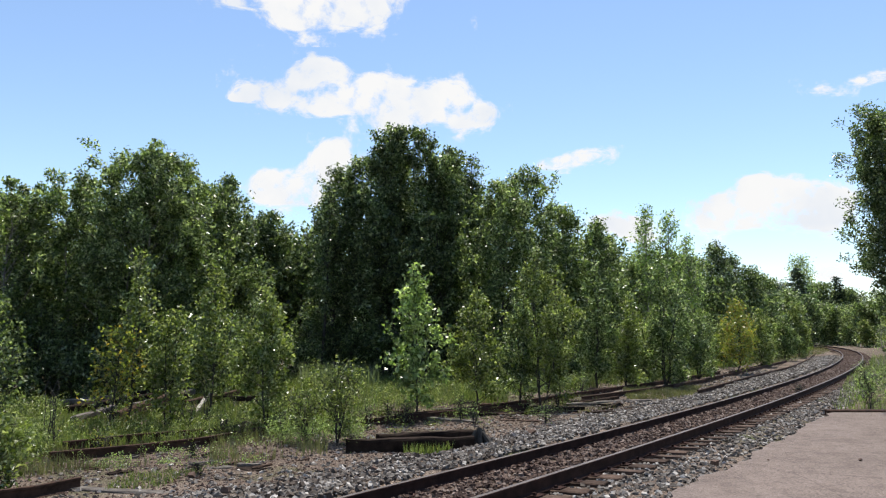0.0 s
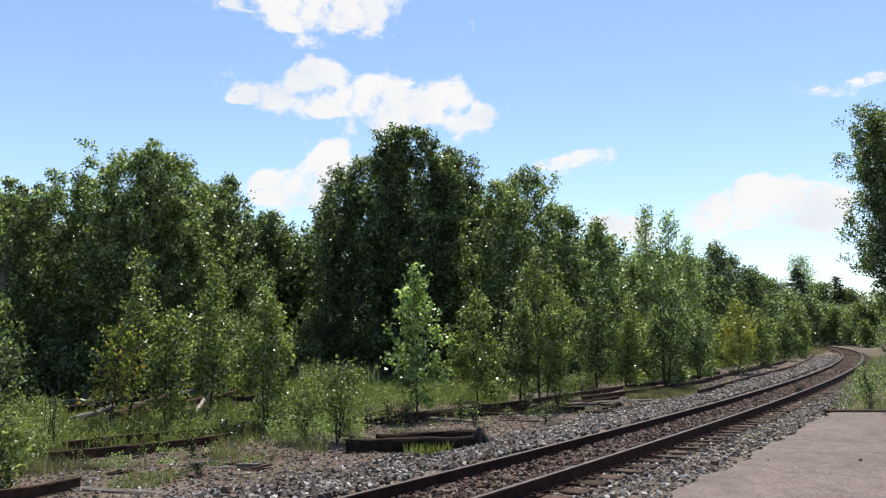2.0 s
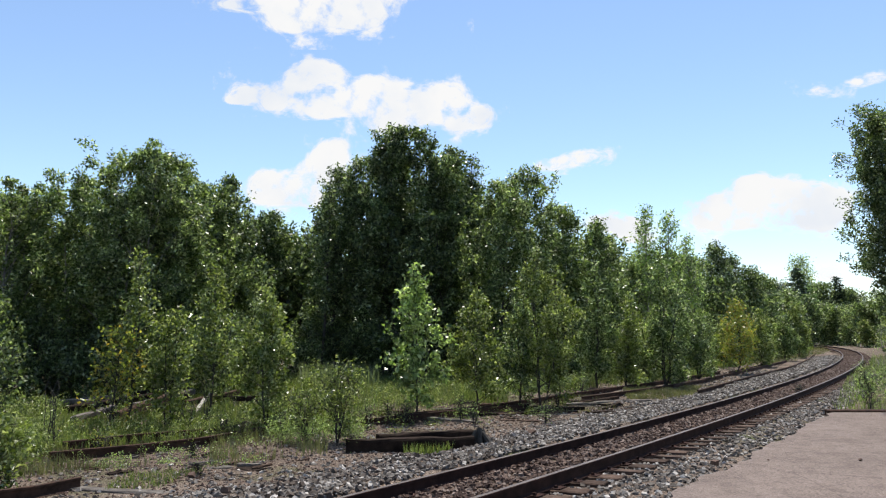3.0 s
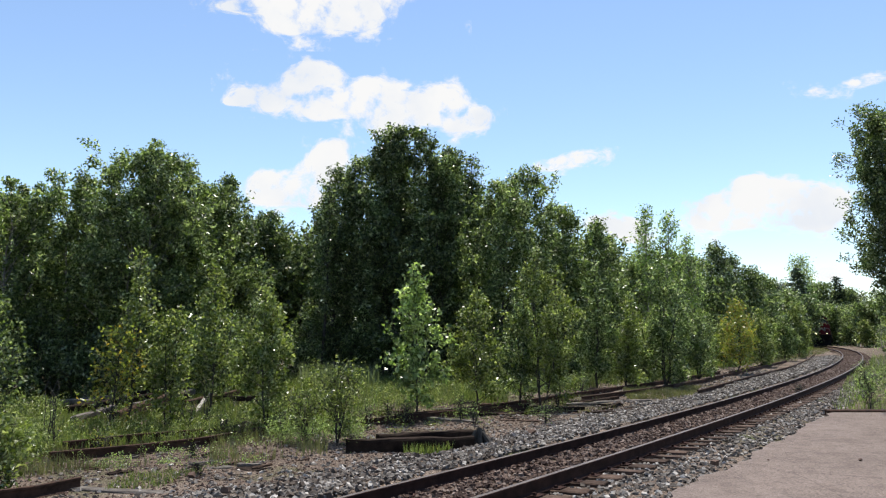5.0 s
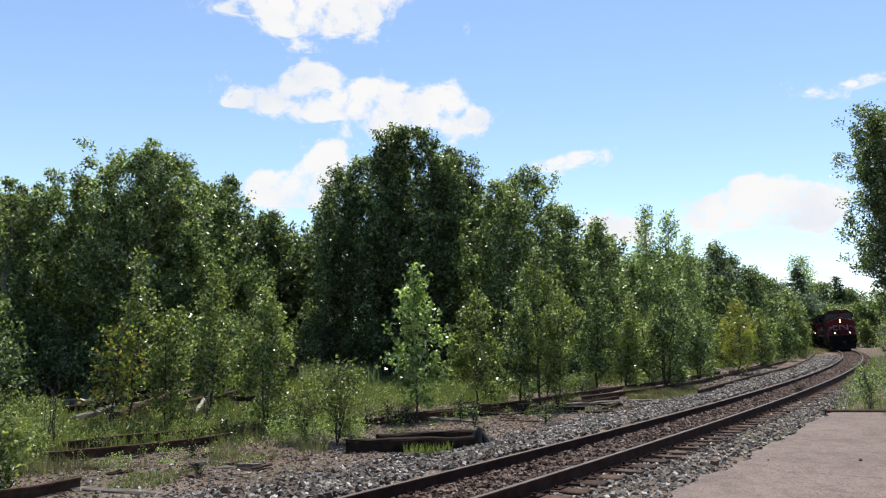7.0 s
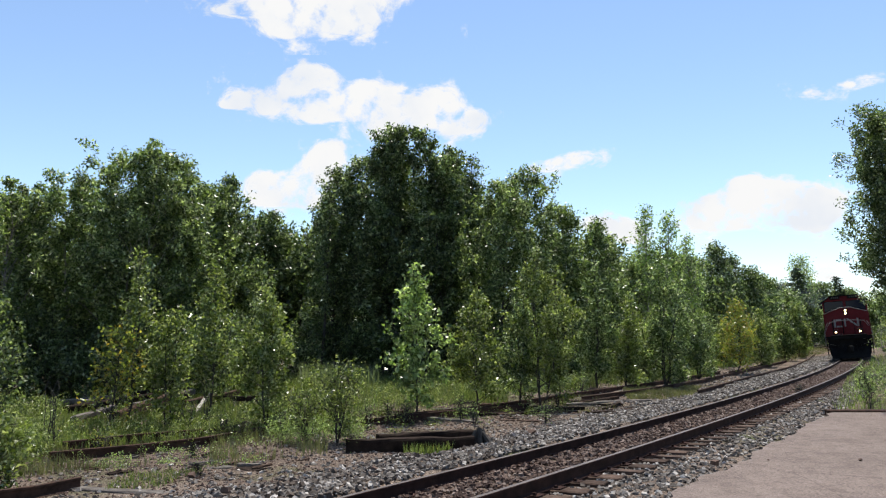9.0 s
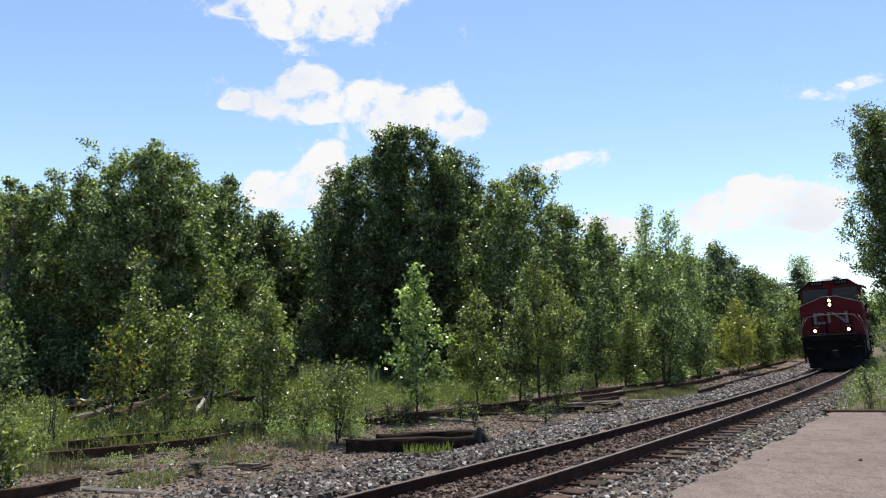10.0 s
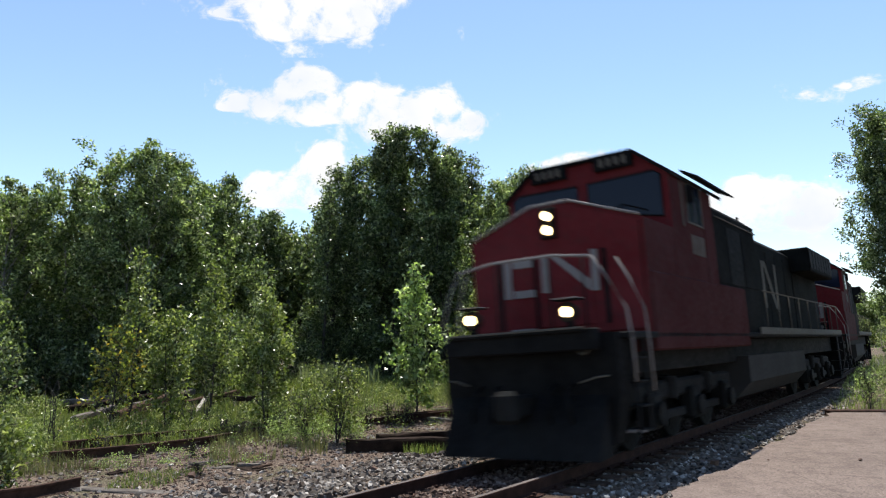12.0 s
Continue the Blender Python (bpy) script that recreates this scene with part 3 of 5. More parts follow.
sapling(738, 478, 20, 46, "airy", 2300, 0.13, PALE_LEAF, BARK, 1, 0.15, "sapling with large pale green leaves")
sapling(845, 520, 22, 72, "oval", 3900, 0.09, YOUNG_LEAF, BARK, 2, 0.1, "bright green birch sapling")
sapling(955, 446, 22.5, 84, "oval", 6200, 0.085, YOUNG_LEAF, BARK, 3, 0.16, "dense green sapling clump with several thin stems")
sapling(1055, 470, 31, 48, "oval", 5500, 0.11, BIRCH_LEAF, BARK, 2, 0.06, "green birch sapling by the old siding")
sapling(1105, 535, 31, 36, "oval", 3400, 0.11, YOUNG_LEAF, BARK, 2, 0.06, "green birch sapling by the old siding")
sapling(1175, 462, 32, 55, "oval", 7500, 0.11, BIRCH_LEAF, BARK, 3, 0.06, "green birch sapling by the old siding")
sapling(1235, 540, 36, 40, "oval", 4000, 0.12, BIRCH_LEAF, BARK, 2, 0.06, "green birch sapling by the old siding")
sapling(1300, 535, 42, 34, "airy", 3000, 0.13, YELLOW_LEAF, BARK, 1, 0.08, "sapling with leaves turning yellow and orange")
sapling(1345, 550, 52, 30, "oval", 3400, 0.15, YOUNG_LEAF, BARK, 2, 0.05, "green birch sapling by the old siding")
sapling(1385, 560, 64, 26, "oval", 3000, 0.17, BIRCH_LEAF, BARK, 2, 0.05, "green birch sapling by the old siding")
sapling(1412, 540, 72, 26, "oval", 4000, 0.19, YOUNG_LEAF, BARK, 2, 0.03, "green birch sapling by the old siding")
sapling(15, 600, 17, 40, "bush", 1000, 0.09, DARK_LEAF, BARK, 2, 0.05, "leafy green shrub at the thicket's edge")
sapling(5, 738, 10.8, 50, "bush", 1300, 0.075, YOUNG_LEAF, BARK, 4, 0.0, "low bright green leafy bush")
sapling(1530, 655, 20.0, 16, "bush", 260, 0.07, PALE_LEAF, BARK, 3, 0.0, "small pale weed beside the platform")
sapling(985, 475, 23.2, 58, "oval", 3400, 0.085, YOUNG_LEAF, BARK, 2, 0.1, "dense green sapling clump with several thin stems")
sapling(918, 500, 23.0, 50, "oval", 2700, 0.085, BIRCH_LEAF, BARK, 2, 0.1, "dense green sapling clump with several thin stems")
for px, top, y in ((1342, 488, 92), (1368, 502, 108), (1392, 504, 114), (1440, 506, 150), (1500, 514, 150)):
    forest_tree(px, top, y, 24, "column", 4500, 0.0026 * y, DARK_LEAF, BARK, 1, 0.03, "dark green tree in the wood along the line")
# deeper rows that close the thicket, and shrubs under its edge
rng = random.Random(77)
for i in range(34):
    y = rng.uniform(42, 50) + max(0, i - 20) * 3.2
    px = -160 + i * 46
    top = 400 if px < 600 else np.interp(px, [600, 900, 1100, 1300, 1430], [330, 380, 450, 500, 540])
    x = across(px, y)
    if track_offset(x, y)[0][0] > -7:
        continue
    tree("tree", "dark shaded tree deep in the thicket", x, y, tall(top + rng.uniform(-12, 25), y), y * 0.05, "column", 3200, 0.3, DARK_LEAF, BARK, 700 + i, 1, 0.02, spread=0.5, group="trees deep in the thicket")
for i in range(44):
    px = -100 + i * 26 + rng.uniform(-8, 8)
    y = np.interp(px, [-100, 440, 520, 870, 1050], [23, 27, 36, 37, 37]) + rng.uniform(-1.5, 2.5)
    x = across(px, y)
    # Darker leaves outside px 220-520 stand in for the trees' shade.
    shade = rng.random() < 0.6 or px < 220 or px > 520
    tree("shrub", "leafy undergrowth shrub at the foot of the trees", x, y, rng.uniform(1.6, 3.4), rng.uniform(0.8, 1.4), "bush", 1900, 0.13, DARK_LEAF if shade else BIRCH_LEAF, BARK, 800 + i, 3, 0.0, limbs=15, spread=0.15, category="shrub", group="undergrowth shrubs")
for i in range(22):
    s = 28 + i * 5.0
    x, y, z, a = on_track(s, rng.uniform(-8.6, -7.2))
    tree("shrub", "leafy green shrub in the row along the line", x, y, rng.uniform(2.2, 4.2), rng.uniform(0.9, 1.4), "bush", 2600, 0.1 + s * 0.0016, (BIRCH_LEAF, YOUNG_LEAF, DARK_LEAF)[i % 3], BARK, 900 + i, 3, 0.0, limbs=15, spread=0.15, category="shrub", group="undergrowth shrubs")
for i in range(30):
    px = 905 + i * 17.5 + rng.uniform(-6, 6)
    x, y = spot(px, np.interp(px, [900, 1050, 1200, 1300, 1440], [682, 672, 655, 642, 622]) - rng.uniform(0, 5))
    h = rng.uniform(0.7, 1.5) * (0.8 + y * 0.012)
    tree("shrub", "low leafy shrub growing up to the old siding", x, y, h, h * 0.5, "bush", 1100, 0.075 + y * 0.0016, (BIRCH_LEAF, YOUNG_LEAF, PALE_LEAF)[i % 3], BARK, 1000 + i, 3, 0.0, limbs=13, spread=0.1 + y * 0.001, category="shrub", group="undergrowth shrubs")
for i in range(9):
    s = 84 + i * 6.0
    x, y, z, a = on_track(s, rng.uniform(6.0, 8.5))
    tree("shrub", "leafy green shrub on the bank beyond the platform", x, y, rng.uniform(1.6, 3.2) + s * 0.02, rng.uniform(0.9, 1.3), "bush", 2400, 0.1 + s * 0.0016, (BIRCH_LEAF, YOUNG_LEAF)[i % 2], BARK, 950 + i, 3, 0.0, limbs=15, spread=0.15, category="shrub", group="undergrowth shrubs")
# the tree by the platform's end
tree("tree", "tall leafy elm beside the platform end", across(1622, 19.5), 19.5, tall(185, 19.5, -0.15), 1.75, "oval", 76000, 0.08, DARK_LEAF, BARK, 79, 3, 0.2, lean=(-0.1, 0.2), limbs=150, spread=0.1)
tree("shrub", "leafy shrub under the elm by the platform end", across(1628, 20.0), 20.0, 3.6, 0.75, "bush", 5200, 0.085, DARK_LEAF, BARK, 75, 3, 0.08, spread=0.09, category="shrub", limbs=24)
tree("shrub", "thin twiggy grey-green shrub by the platform end", across(1580, 22.5), 22.5, 2.6, 0.55, "airy", 900, 0.075, BIRCH_LEAF, PALE_BARK, 76, 4, 0.05, spread=0.09, category="shrub", limbs=26)


# ---- clouds ----
def cloud_material():
    m = bpy.data.materials.new("cloud")
    m.use_nodes = True
    nt = m.node_tree
    nt.nodes.remove(nt.nodes["Principled BSDF"])
    dens = node(m, "ShaderNodeAttribute")
    dens.attribute_name = "vapour"
    n1 = grain(m, 0.014, 9, 0.62)
    a = node(m, "ShaderNodeMath")
    a.operation = "MULTIPLY_ADD"
    link(m, n1, a.inputs[0])
    a.inputs[1].default_value = 3.3
    link(m, dens.outputs["Fac"], a.inputs[2])
    r = node(m, "ShaderNodeMapRange")
    r.interpolation_type = "SMOOTHSTEP"
    r.inputs["From Min"].default_value, r.inputs["From Max"].default_value = 1.98, 2.7
    link(m, a.outputs[0], r.inputs["Value"])
    tone = ramp(m, grain(m, 0.006, 4, 0.5), [(0.35, (0.84, 0.89, 0.97)), (0.6, (1.0, 1.0, 1.0))])
    em = node(m, "ShaderNodeEmission", Strength=0.67)
    link(m, tone, em.inputs["Color"])
    tr = node(m, "ShaderNodeBsdfTransparent")
    mix = node(m, "ShaderNodeMixShader")
    link(m, r.outputs[0], mix.inputs[0])
    link(m, tr.outputs[0], mix.inputs[1])
    link(m, em.outputs[0], mix.inputs[2])
    link(m, mix.outputs[0], nt.nodes["Material Output"].inputs["Surface"])
    return m


CLOUD = cloud_material()
FAR = 1800.0


def sky_way(px, py):
    v = Vector(((px - 784) / 1271.4, (441 - py) / 1271.4, -1.0))
    return (Euler((radians(96.84), 0, 0)).to_matrix() @ v).normalized()


def cloud(blobs, label, drift, thick=1.15):
    """A bulging sheet of vapour, thick where the blobs (direction, half width, half height) lie."""
    bl = np.array(blobs, float)
    lo, hi = (bl[:, :2] - bl[:, 2:] * 1.9).min(axis=0), (bl[:, :2] + bl[:, 2:] * 1.9).max(axis=0)
    nx, ny = int((hi[0] - lo[0]) / 5) + 2, int((hi[1] - lo[1]) / 5) + 2
    us, vs = np.linspace(lo[0], hi[0], nx), np.linspace(lo[1], hi[1], ny)
    mid = sky_way(*(lo + hi) / 2) * FAR
    verts, dens = [], []
    for v in vs:
        for u in us:
            q = ((u - bl[:, 0]) / bl[:, 2]) ** 2 + ((v - bl[:, 1]) / bl[:, 3]) ** 2
            d = float(np.exp(-q * 0.9).sum())
            d = min(d, 1.0) * thick
            verts.append(sky_way(u, v) * (FAR - 60 * d) - mid)
            dens.append(d)
    faces = [(j * nx + i, j * nx + i + 1, (j + 1) * nx + i + 1, (j + 1) * nx + i) for j in range(ny - 1) for i in range(nx - 1)]
    ob = mesh_object("cloud", verts, faces, CLOUD)
    ob.data.attributes.new("vapour", "FLOAT", "POINT").data.foreach_set("value", dens)
    ob.location = mid
    tagged(ob, label, "cloud", "clouds", kind="structure")
    return ob, mid, drift


CLOUDS = []
CLOUDS.append(cloud([(430, 2, 50, 12), (520, 30, 42, 26), (560, 14, 70, 36), (620, 8, 70, 26), (650, 32, 42, 22), (560, -20, 150, 24)], "bright white ragged cloud", (-22, 17)))
CLOUDS.append(cloud([(435, 160, 28, 16), (420, 172, 20, 8), (560, 120, 38, 24), (520, 150, 44, 30), (485, 180, 24, 20), (600, 130, 24, 16), (660, 148, 40, 20), (610, 180, 50, 20), (570, 195, 34, 12), (690, 190, 60, 30), (750, 180, 60, 34), (700, 220, 40, 20), (800, 165, 30, 20), (855, 195, 24, 18), (820, 215, 46, 16)], "bright white heaped cloud", (-20, 15)))
CLOUDS.append(cloud([(595, 258, 30, 20), (575, 285, 30, 22), (470, 318, 28, 24), (530, 325, 46, 22), (480, 345, 44, 22), (600, 305, 34, 26), (560, 355, 50, 16)], "white cloud behind the treetops", (-12, 4)))
CLOUDS.append(cloud([(1005, 284, 50, 12), (1048, 274, 36, 10), (970, 292, 28, 8)], "small thin white cloud", (-18, 6), 0.95))
CLOUDS.append(cloud([(1340, 325, 34, 18), (1265, 370, 50, 26), (1340, 360, 70, 36), (1420, 345, 50, 28), (1400, 376, 70, 26), (1480, 370, 50, 40), (1290, 393, 56, 16), (1090, 395, 42, 20), (1130, 410, 44, 22)], "large soft white cloud low over the trees", (-20, 2)))
CLOUDS.append(cloud([(1465, 158, 40, 9), (1515, 142, 40, 8), (1575, 133, 44, 8)], "faint wispy cloud", (-22, 8), 0.72))
CLOUDS.append(cloud([(1474, 488, 26, 14), (1366, 500, 26, 12)], "pale cloud at the horizon", (-6, 1), 1.0))


# ---- old siding, timbers and clutter ----
def old_rail(points, z=-0.24):
    """A rusted rail left lying along a few given directions on the ground."""
    ways = [spot(px, py, z) for px, py in points]
    us = np.linspace(0, len(ways) - 1, 6 * len(ways))
    xs, ys = (np.interp(us, range(len(ways)), [w[k] for w in ways]) for k in (0, 1))
    hd = np.arctan2(np.gradient(xs), np.gradient(ys))
    mx, my = float(xs.mean()), float(ys.mean())
    root = new("old_rail")
    root.location = (mx, my, z)
    rail_mesh("rail", [(x - mx, y - my, 0.0, a) for x, y, a in zip(xs, ys, hd)], OLD_RAIL, OLD_RAIL, root)
    tagged(root, "rusted disused siding rail among weeds", "rail", "disused siding rails")


for pts in ([(-60, 874), (60, 860), (142, 844)],
            [(88, 800), (240, 787), (360, 774), (465, 755), (560, 748)],
            [(110, 782), (240, 768), (380, 758), (470, 747)],
            [(700, 733), (860, 718), (960, 703), (1040, 692), (1160, 676)],
            [(640, 742), (780, 728), (930, 716)],
            [(1030, 702), (1140, 688), (1255, 670)],
            [(1044, 690), (1152, 677), (1274, 657)],
            [(1191, 682), (1290, 661), (1392, 638)],
            [(1235, 691), (1320, 668), (1402, 648), (1430, 636), (1444, 625)],
            [(1290, 658), (1345, 646), (1375, 632)]):
    old_rail(pts)


def timber(px, py, px2, py2, high, deep, mat, name, label, category, z=-0.44, seed=0, rise=0.0):
    """A squared, worn length of wood lying on the ground between two directions."""
    rng = random.Random(seed)
    a, b = Vector((*spot(px, py, z), z)), Vector((*spot(px2, py2, z), z + rise))
    n = 7
    bm = bmesh.new()
    way = (b - a)
    side = Vector((way.y, -way.x, 0)).normalized()
    rings = []
    for i in range(n):
        c = way * (i / (n - 1))
        w, h = deep * rng.uniform(0.9, 1.05), high * rng.uniform(0.92, 1.04)
        ring = [(-0.46, 0.0), (0.46, 0.0), (0.5, 0.12), (0.5, 0.86), (0.42, 1.0), (-0.42, 1.0), (-0.5, 0.86), (-0.5, 0.12)]
        rings.append([bm.verts.new(c + side * (u * w + rng.uniform(-0.008, 0.008)) + Vector((0, 0, v * h + rng.uniform(-0.008, 0.008)))) for u, v in ring])
    for r, q in zip(rings, rings[1:]):
        for j in range(8):
            bm.faces.new((r[j], r[(j + 1) % 8], q[(j + 1) % 8], q[j]))
    bm.faces.new(rings[0])
    bm.faces.new(list(reversed(rings[-1])))
    bmesh.ops.recalc_face_normals(bm, faces=bm.faces)
    ob = part(name, bm, mat, None)
    ob.location = a - Vector((0, 0, 0.03))
    tagged(ob, label, category)
    return ob


timber(612, 803, 838, 797, 0.30, 0.24, TIMBER, "timber", "dark rotting squared timber lying by the ballast", "timber", seed=1)
timber(668, 786, 838, 776, 0.22, 0.22, TIMBER, "timber", "dark rotting timber lying behind another", "timber", seed=2)
OLD_TIE = "old loose railway tie lying in the dirt"
for i, (a, b, c, d, h) in enumerate([(745, 742, 850, 752, 0.12), (850, 738, 1000, 732, 0.13), (855, 728, 985, 724, 0.13), (650, 715, 720, 702, 0.14), (690, 708, 800, 700, 0.14), (985, 716, 1075, 712, 0.15), (1050, 716, 1150, 712, 0.13), (930, 722, 1010, 738, 0.08), (530, 803, 562, 806, 0.04), (365, 830, 408, 826, 0.04), (425, 828, 465, 832, 0.04), (240, 846, 280, 838, 0.04), (60, 866, 330, 880, 0.09), (1040, 733, 1085, 731, 0.1), (1100, 728, 1125, 724, 0.1)]):
    timber(a, b, c, d, h, 0.22, TIMBER if i % 3 else GREY_WOOD, "old_tie", OLD_TIE, "railway tie", seed=10 + i)
for i, (a, b, c, d, h) in enumerate([(40, 722, 235, 713, 0.17), (115, 730, 282, 712, 0.19), (205, 740, 305, 712, 0.19), (235, 724, 340, 704, 0.18), (400, 708, 452, 718, 0.16), (260, 692, 330, 712, 0.15), (130, 744, 200, 732, 0.12), (150, 712, 300, 700, 0.16), (330, 716, 420, 704, 0.15), (90, 712, 160, 722, 0.12)]):
    timber(a, b, c, d, h, 0.21, (GREY_WOOD, TIMBER, BROWN_WOOD)[i % 3], "log", "grey fallen log among weeds", "log", z=-0.22, seed=40 + i, rise=0.14)
timber(333, 752, 374, 716, 0.1, 0.1, BLEACHED, "log", "bleached broken branch leaning in the weeds", "log", seed=60, rise=0.5)
rng = random.Random(515)
for i in range(46):
    px = rng.uniform(645, 1090) if i % 3 else rng.uniform(120, 560)
    py = np.interp(px, [120, 560, 645, 860, 1090], [812, 790, 728, 728, 716]) + rng.uniform(-12, 22 if px > 640 else 34)
    w = rng.uniform(18, 75) * (1 if px > 640 else 0.6)
    timber(px, py, px + w, py + rng.uniform(-7, 5), rng.uniform(0.03, 0.1) * (1 if px > 640 else 0.45), rng.uniform(0.08, 0.22) * (1 if px > 640 else 0.7), (TIMBER, BROWN_WOOD, BROWN_WOOD, GREY_WOOD)[i % 4], "board", "broken rotting board lying in the dirt", "board", z=-0.41, seed=200 + i, rise=rng.uniform(0.0, 0.06))


def stump(px, py):
    x, y = spot(px, py)
    rng = np.random.RandomState(9)
    lines = []
    for i in range(7):
        a = i * 0.95
        out = rng.uniform(0.16, 0.34)
        top = rng.uniform(0.25, 0.36)
        lines.append((np.array([(math.cos(a) * out, math.sin(a) * out, -0.05), (math.cos(a) * out * 0.6, math.sin(a) * out * 0.6, 0.1), (math.cos(a) * 0.06, math.sin(a) * 0.06, top)]), np.array([0.04, 0.06, 0.05])))
    v, f = sweep(lines, 7)
    root = tagged(new("stump"), "weathered split tree stump with spread roots", "stump")
    root.location = (x, y, gz(x, y))
    mesh_object("roots", v, f, BARK, root)


stump(848, 792)


# the sill that closes the platform's far end
def end_sill():
    fx, fy = PAVE_END
    bm = bmesh.new()
    boxed(bm, (0, -0.12, -0.2), (9.0, 0.12, 0.0), None, 0.02)
    ob = part("platform_sill", bm, OLD_RAIL, None)
    ob.matrix_basis = pose(fx - 0.05, fy + 0.12, 0, 0, 0, -1)
    tagged(ob, "rusty brown low sill along the platform end", "sill")


end_sill()


# ---- ballast, weeds and grass ----
def rocks(name, pts, sizes, mat, seed, label, category="gravel"):
    """Angular stones joined into one heap."""
    rng = np.random.RandomState(seed)
    base = np.array([(-1, -1, -1), (1, -1, -1), (1, 1, -1), (-1, 1, -1), (-1, -1, 1), (1, -1, 1), (1, 1, 1), (-1, 1, 1)], float) * 0.5
    n = len(pts)
    v = base[None] * rng.uniform(0.55, 1.2, (n, 8, 3))
    q = rng.normal(size=(n, 4))
    q /= np.linalg.norm(q, axis=1)[:, None]
    w, a, b, c = q.T
    rot = np.stack([np.stack([1 - 2 * (b * b + c * c), 2 * (a * b - c * w), 2 * (a * c + b * w)], -1),
                    np.stack([2 * (a * b + c * w), 1 - 2 * (a * a + c * c), 2 * (b * c - a * w)], -1),
                    np.stack([2 * (a * c - b * w), 2 * (b * c + a * w), 1 - 2 * (a * a + b * b)], -1)], 1)
    v = np.einsum("nij,nkj->nki", rot, v) * sizes[:, None, None] * np.array([1, 1, 0.8]) + pts[:, None]
    f = np.array([(0, 3, 2, 1), (4, 5, 6, 7), (0, 1, 5, 4), (1, 2, 6, 5), (2, 3, 7, 6), (3, 0, 4, 7)])
    faces = (f[None] + (np.arange(n) * 8)[:, None, None]).reshape(-1, 4)
    me = bpy.data.meshes.new(name)
    me.vertices.add(n * 8)
    me.vertices.foreach_set("co", v.reshape(-1).astype(np.float32))
    me.loops.add(len(faces) * 4)
    me.loops.foreach_set("vertex_index", faces.reshape(-1).astype(np.int32))
    me.polygons.add(len(faces))
    me.polygons.foreach_set("loop_start", np.arange(len(faces), dtype=np.int32) * 4)
    me.polygons.foreach_set("loop_total", np.full(len(faces), 4, dtype=np.int32))
    me.update(calc_edges=True)
    me.shade_flat()
    me.materials.append(mat)
    return tagged(new(name, me), label, category, kind="stuff")


def along(rng, n, s0, s1, o0, o1, power=1.6):
    s = s0 + (s1 - s0) * rng.rand(n) ** power
    o = rng.uniform(o0, o1, n)
    x, y, a = (np.interp(s, STATION, v) for v in (TRACK_X, TRACK_Y, _turn))
    return x + o * np.cos(a), y - o * np.sin(a), s, o


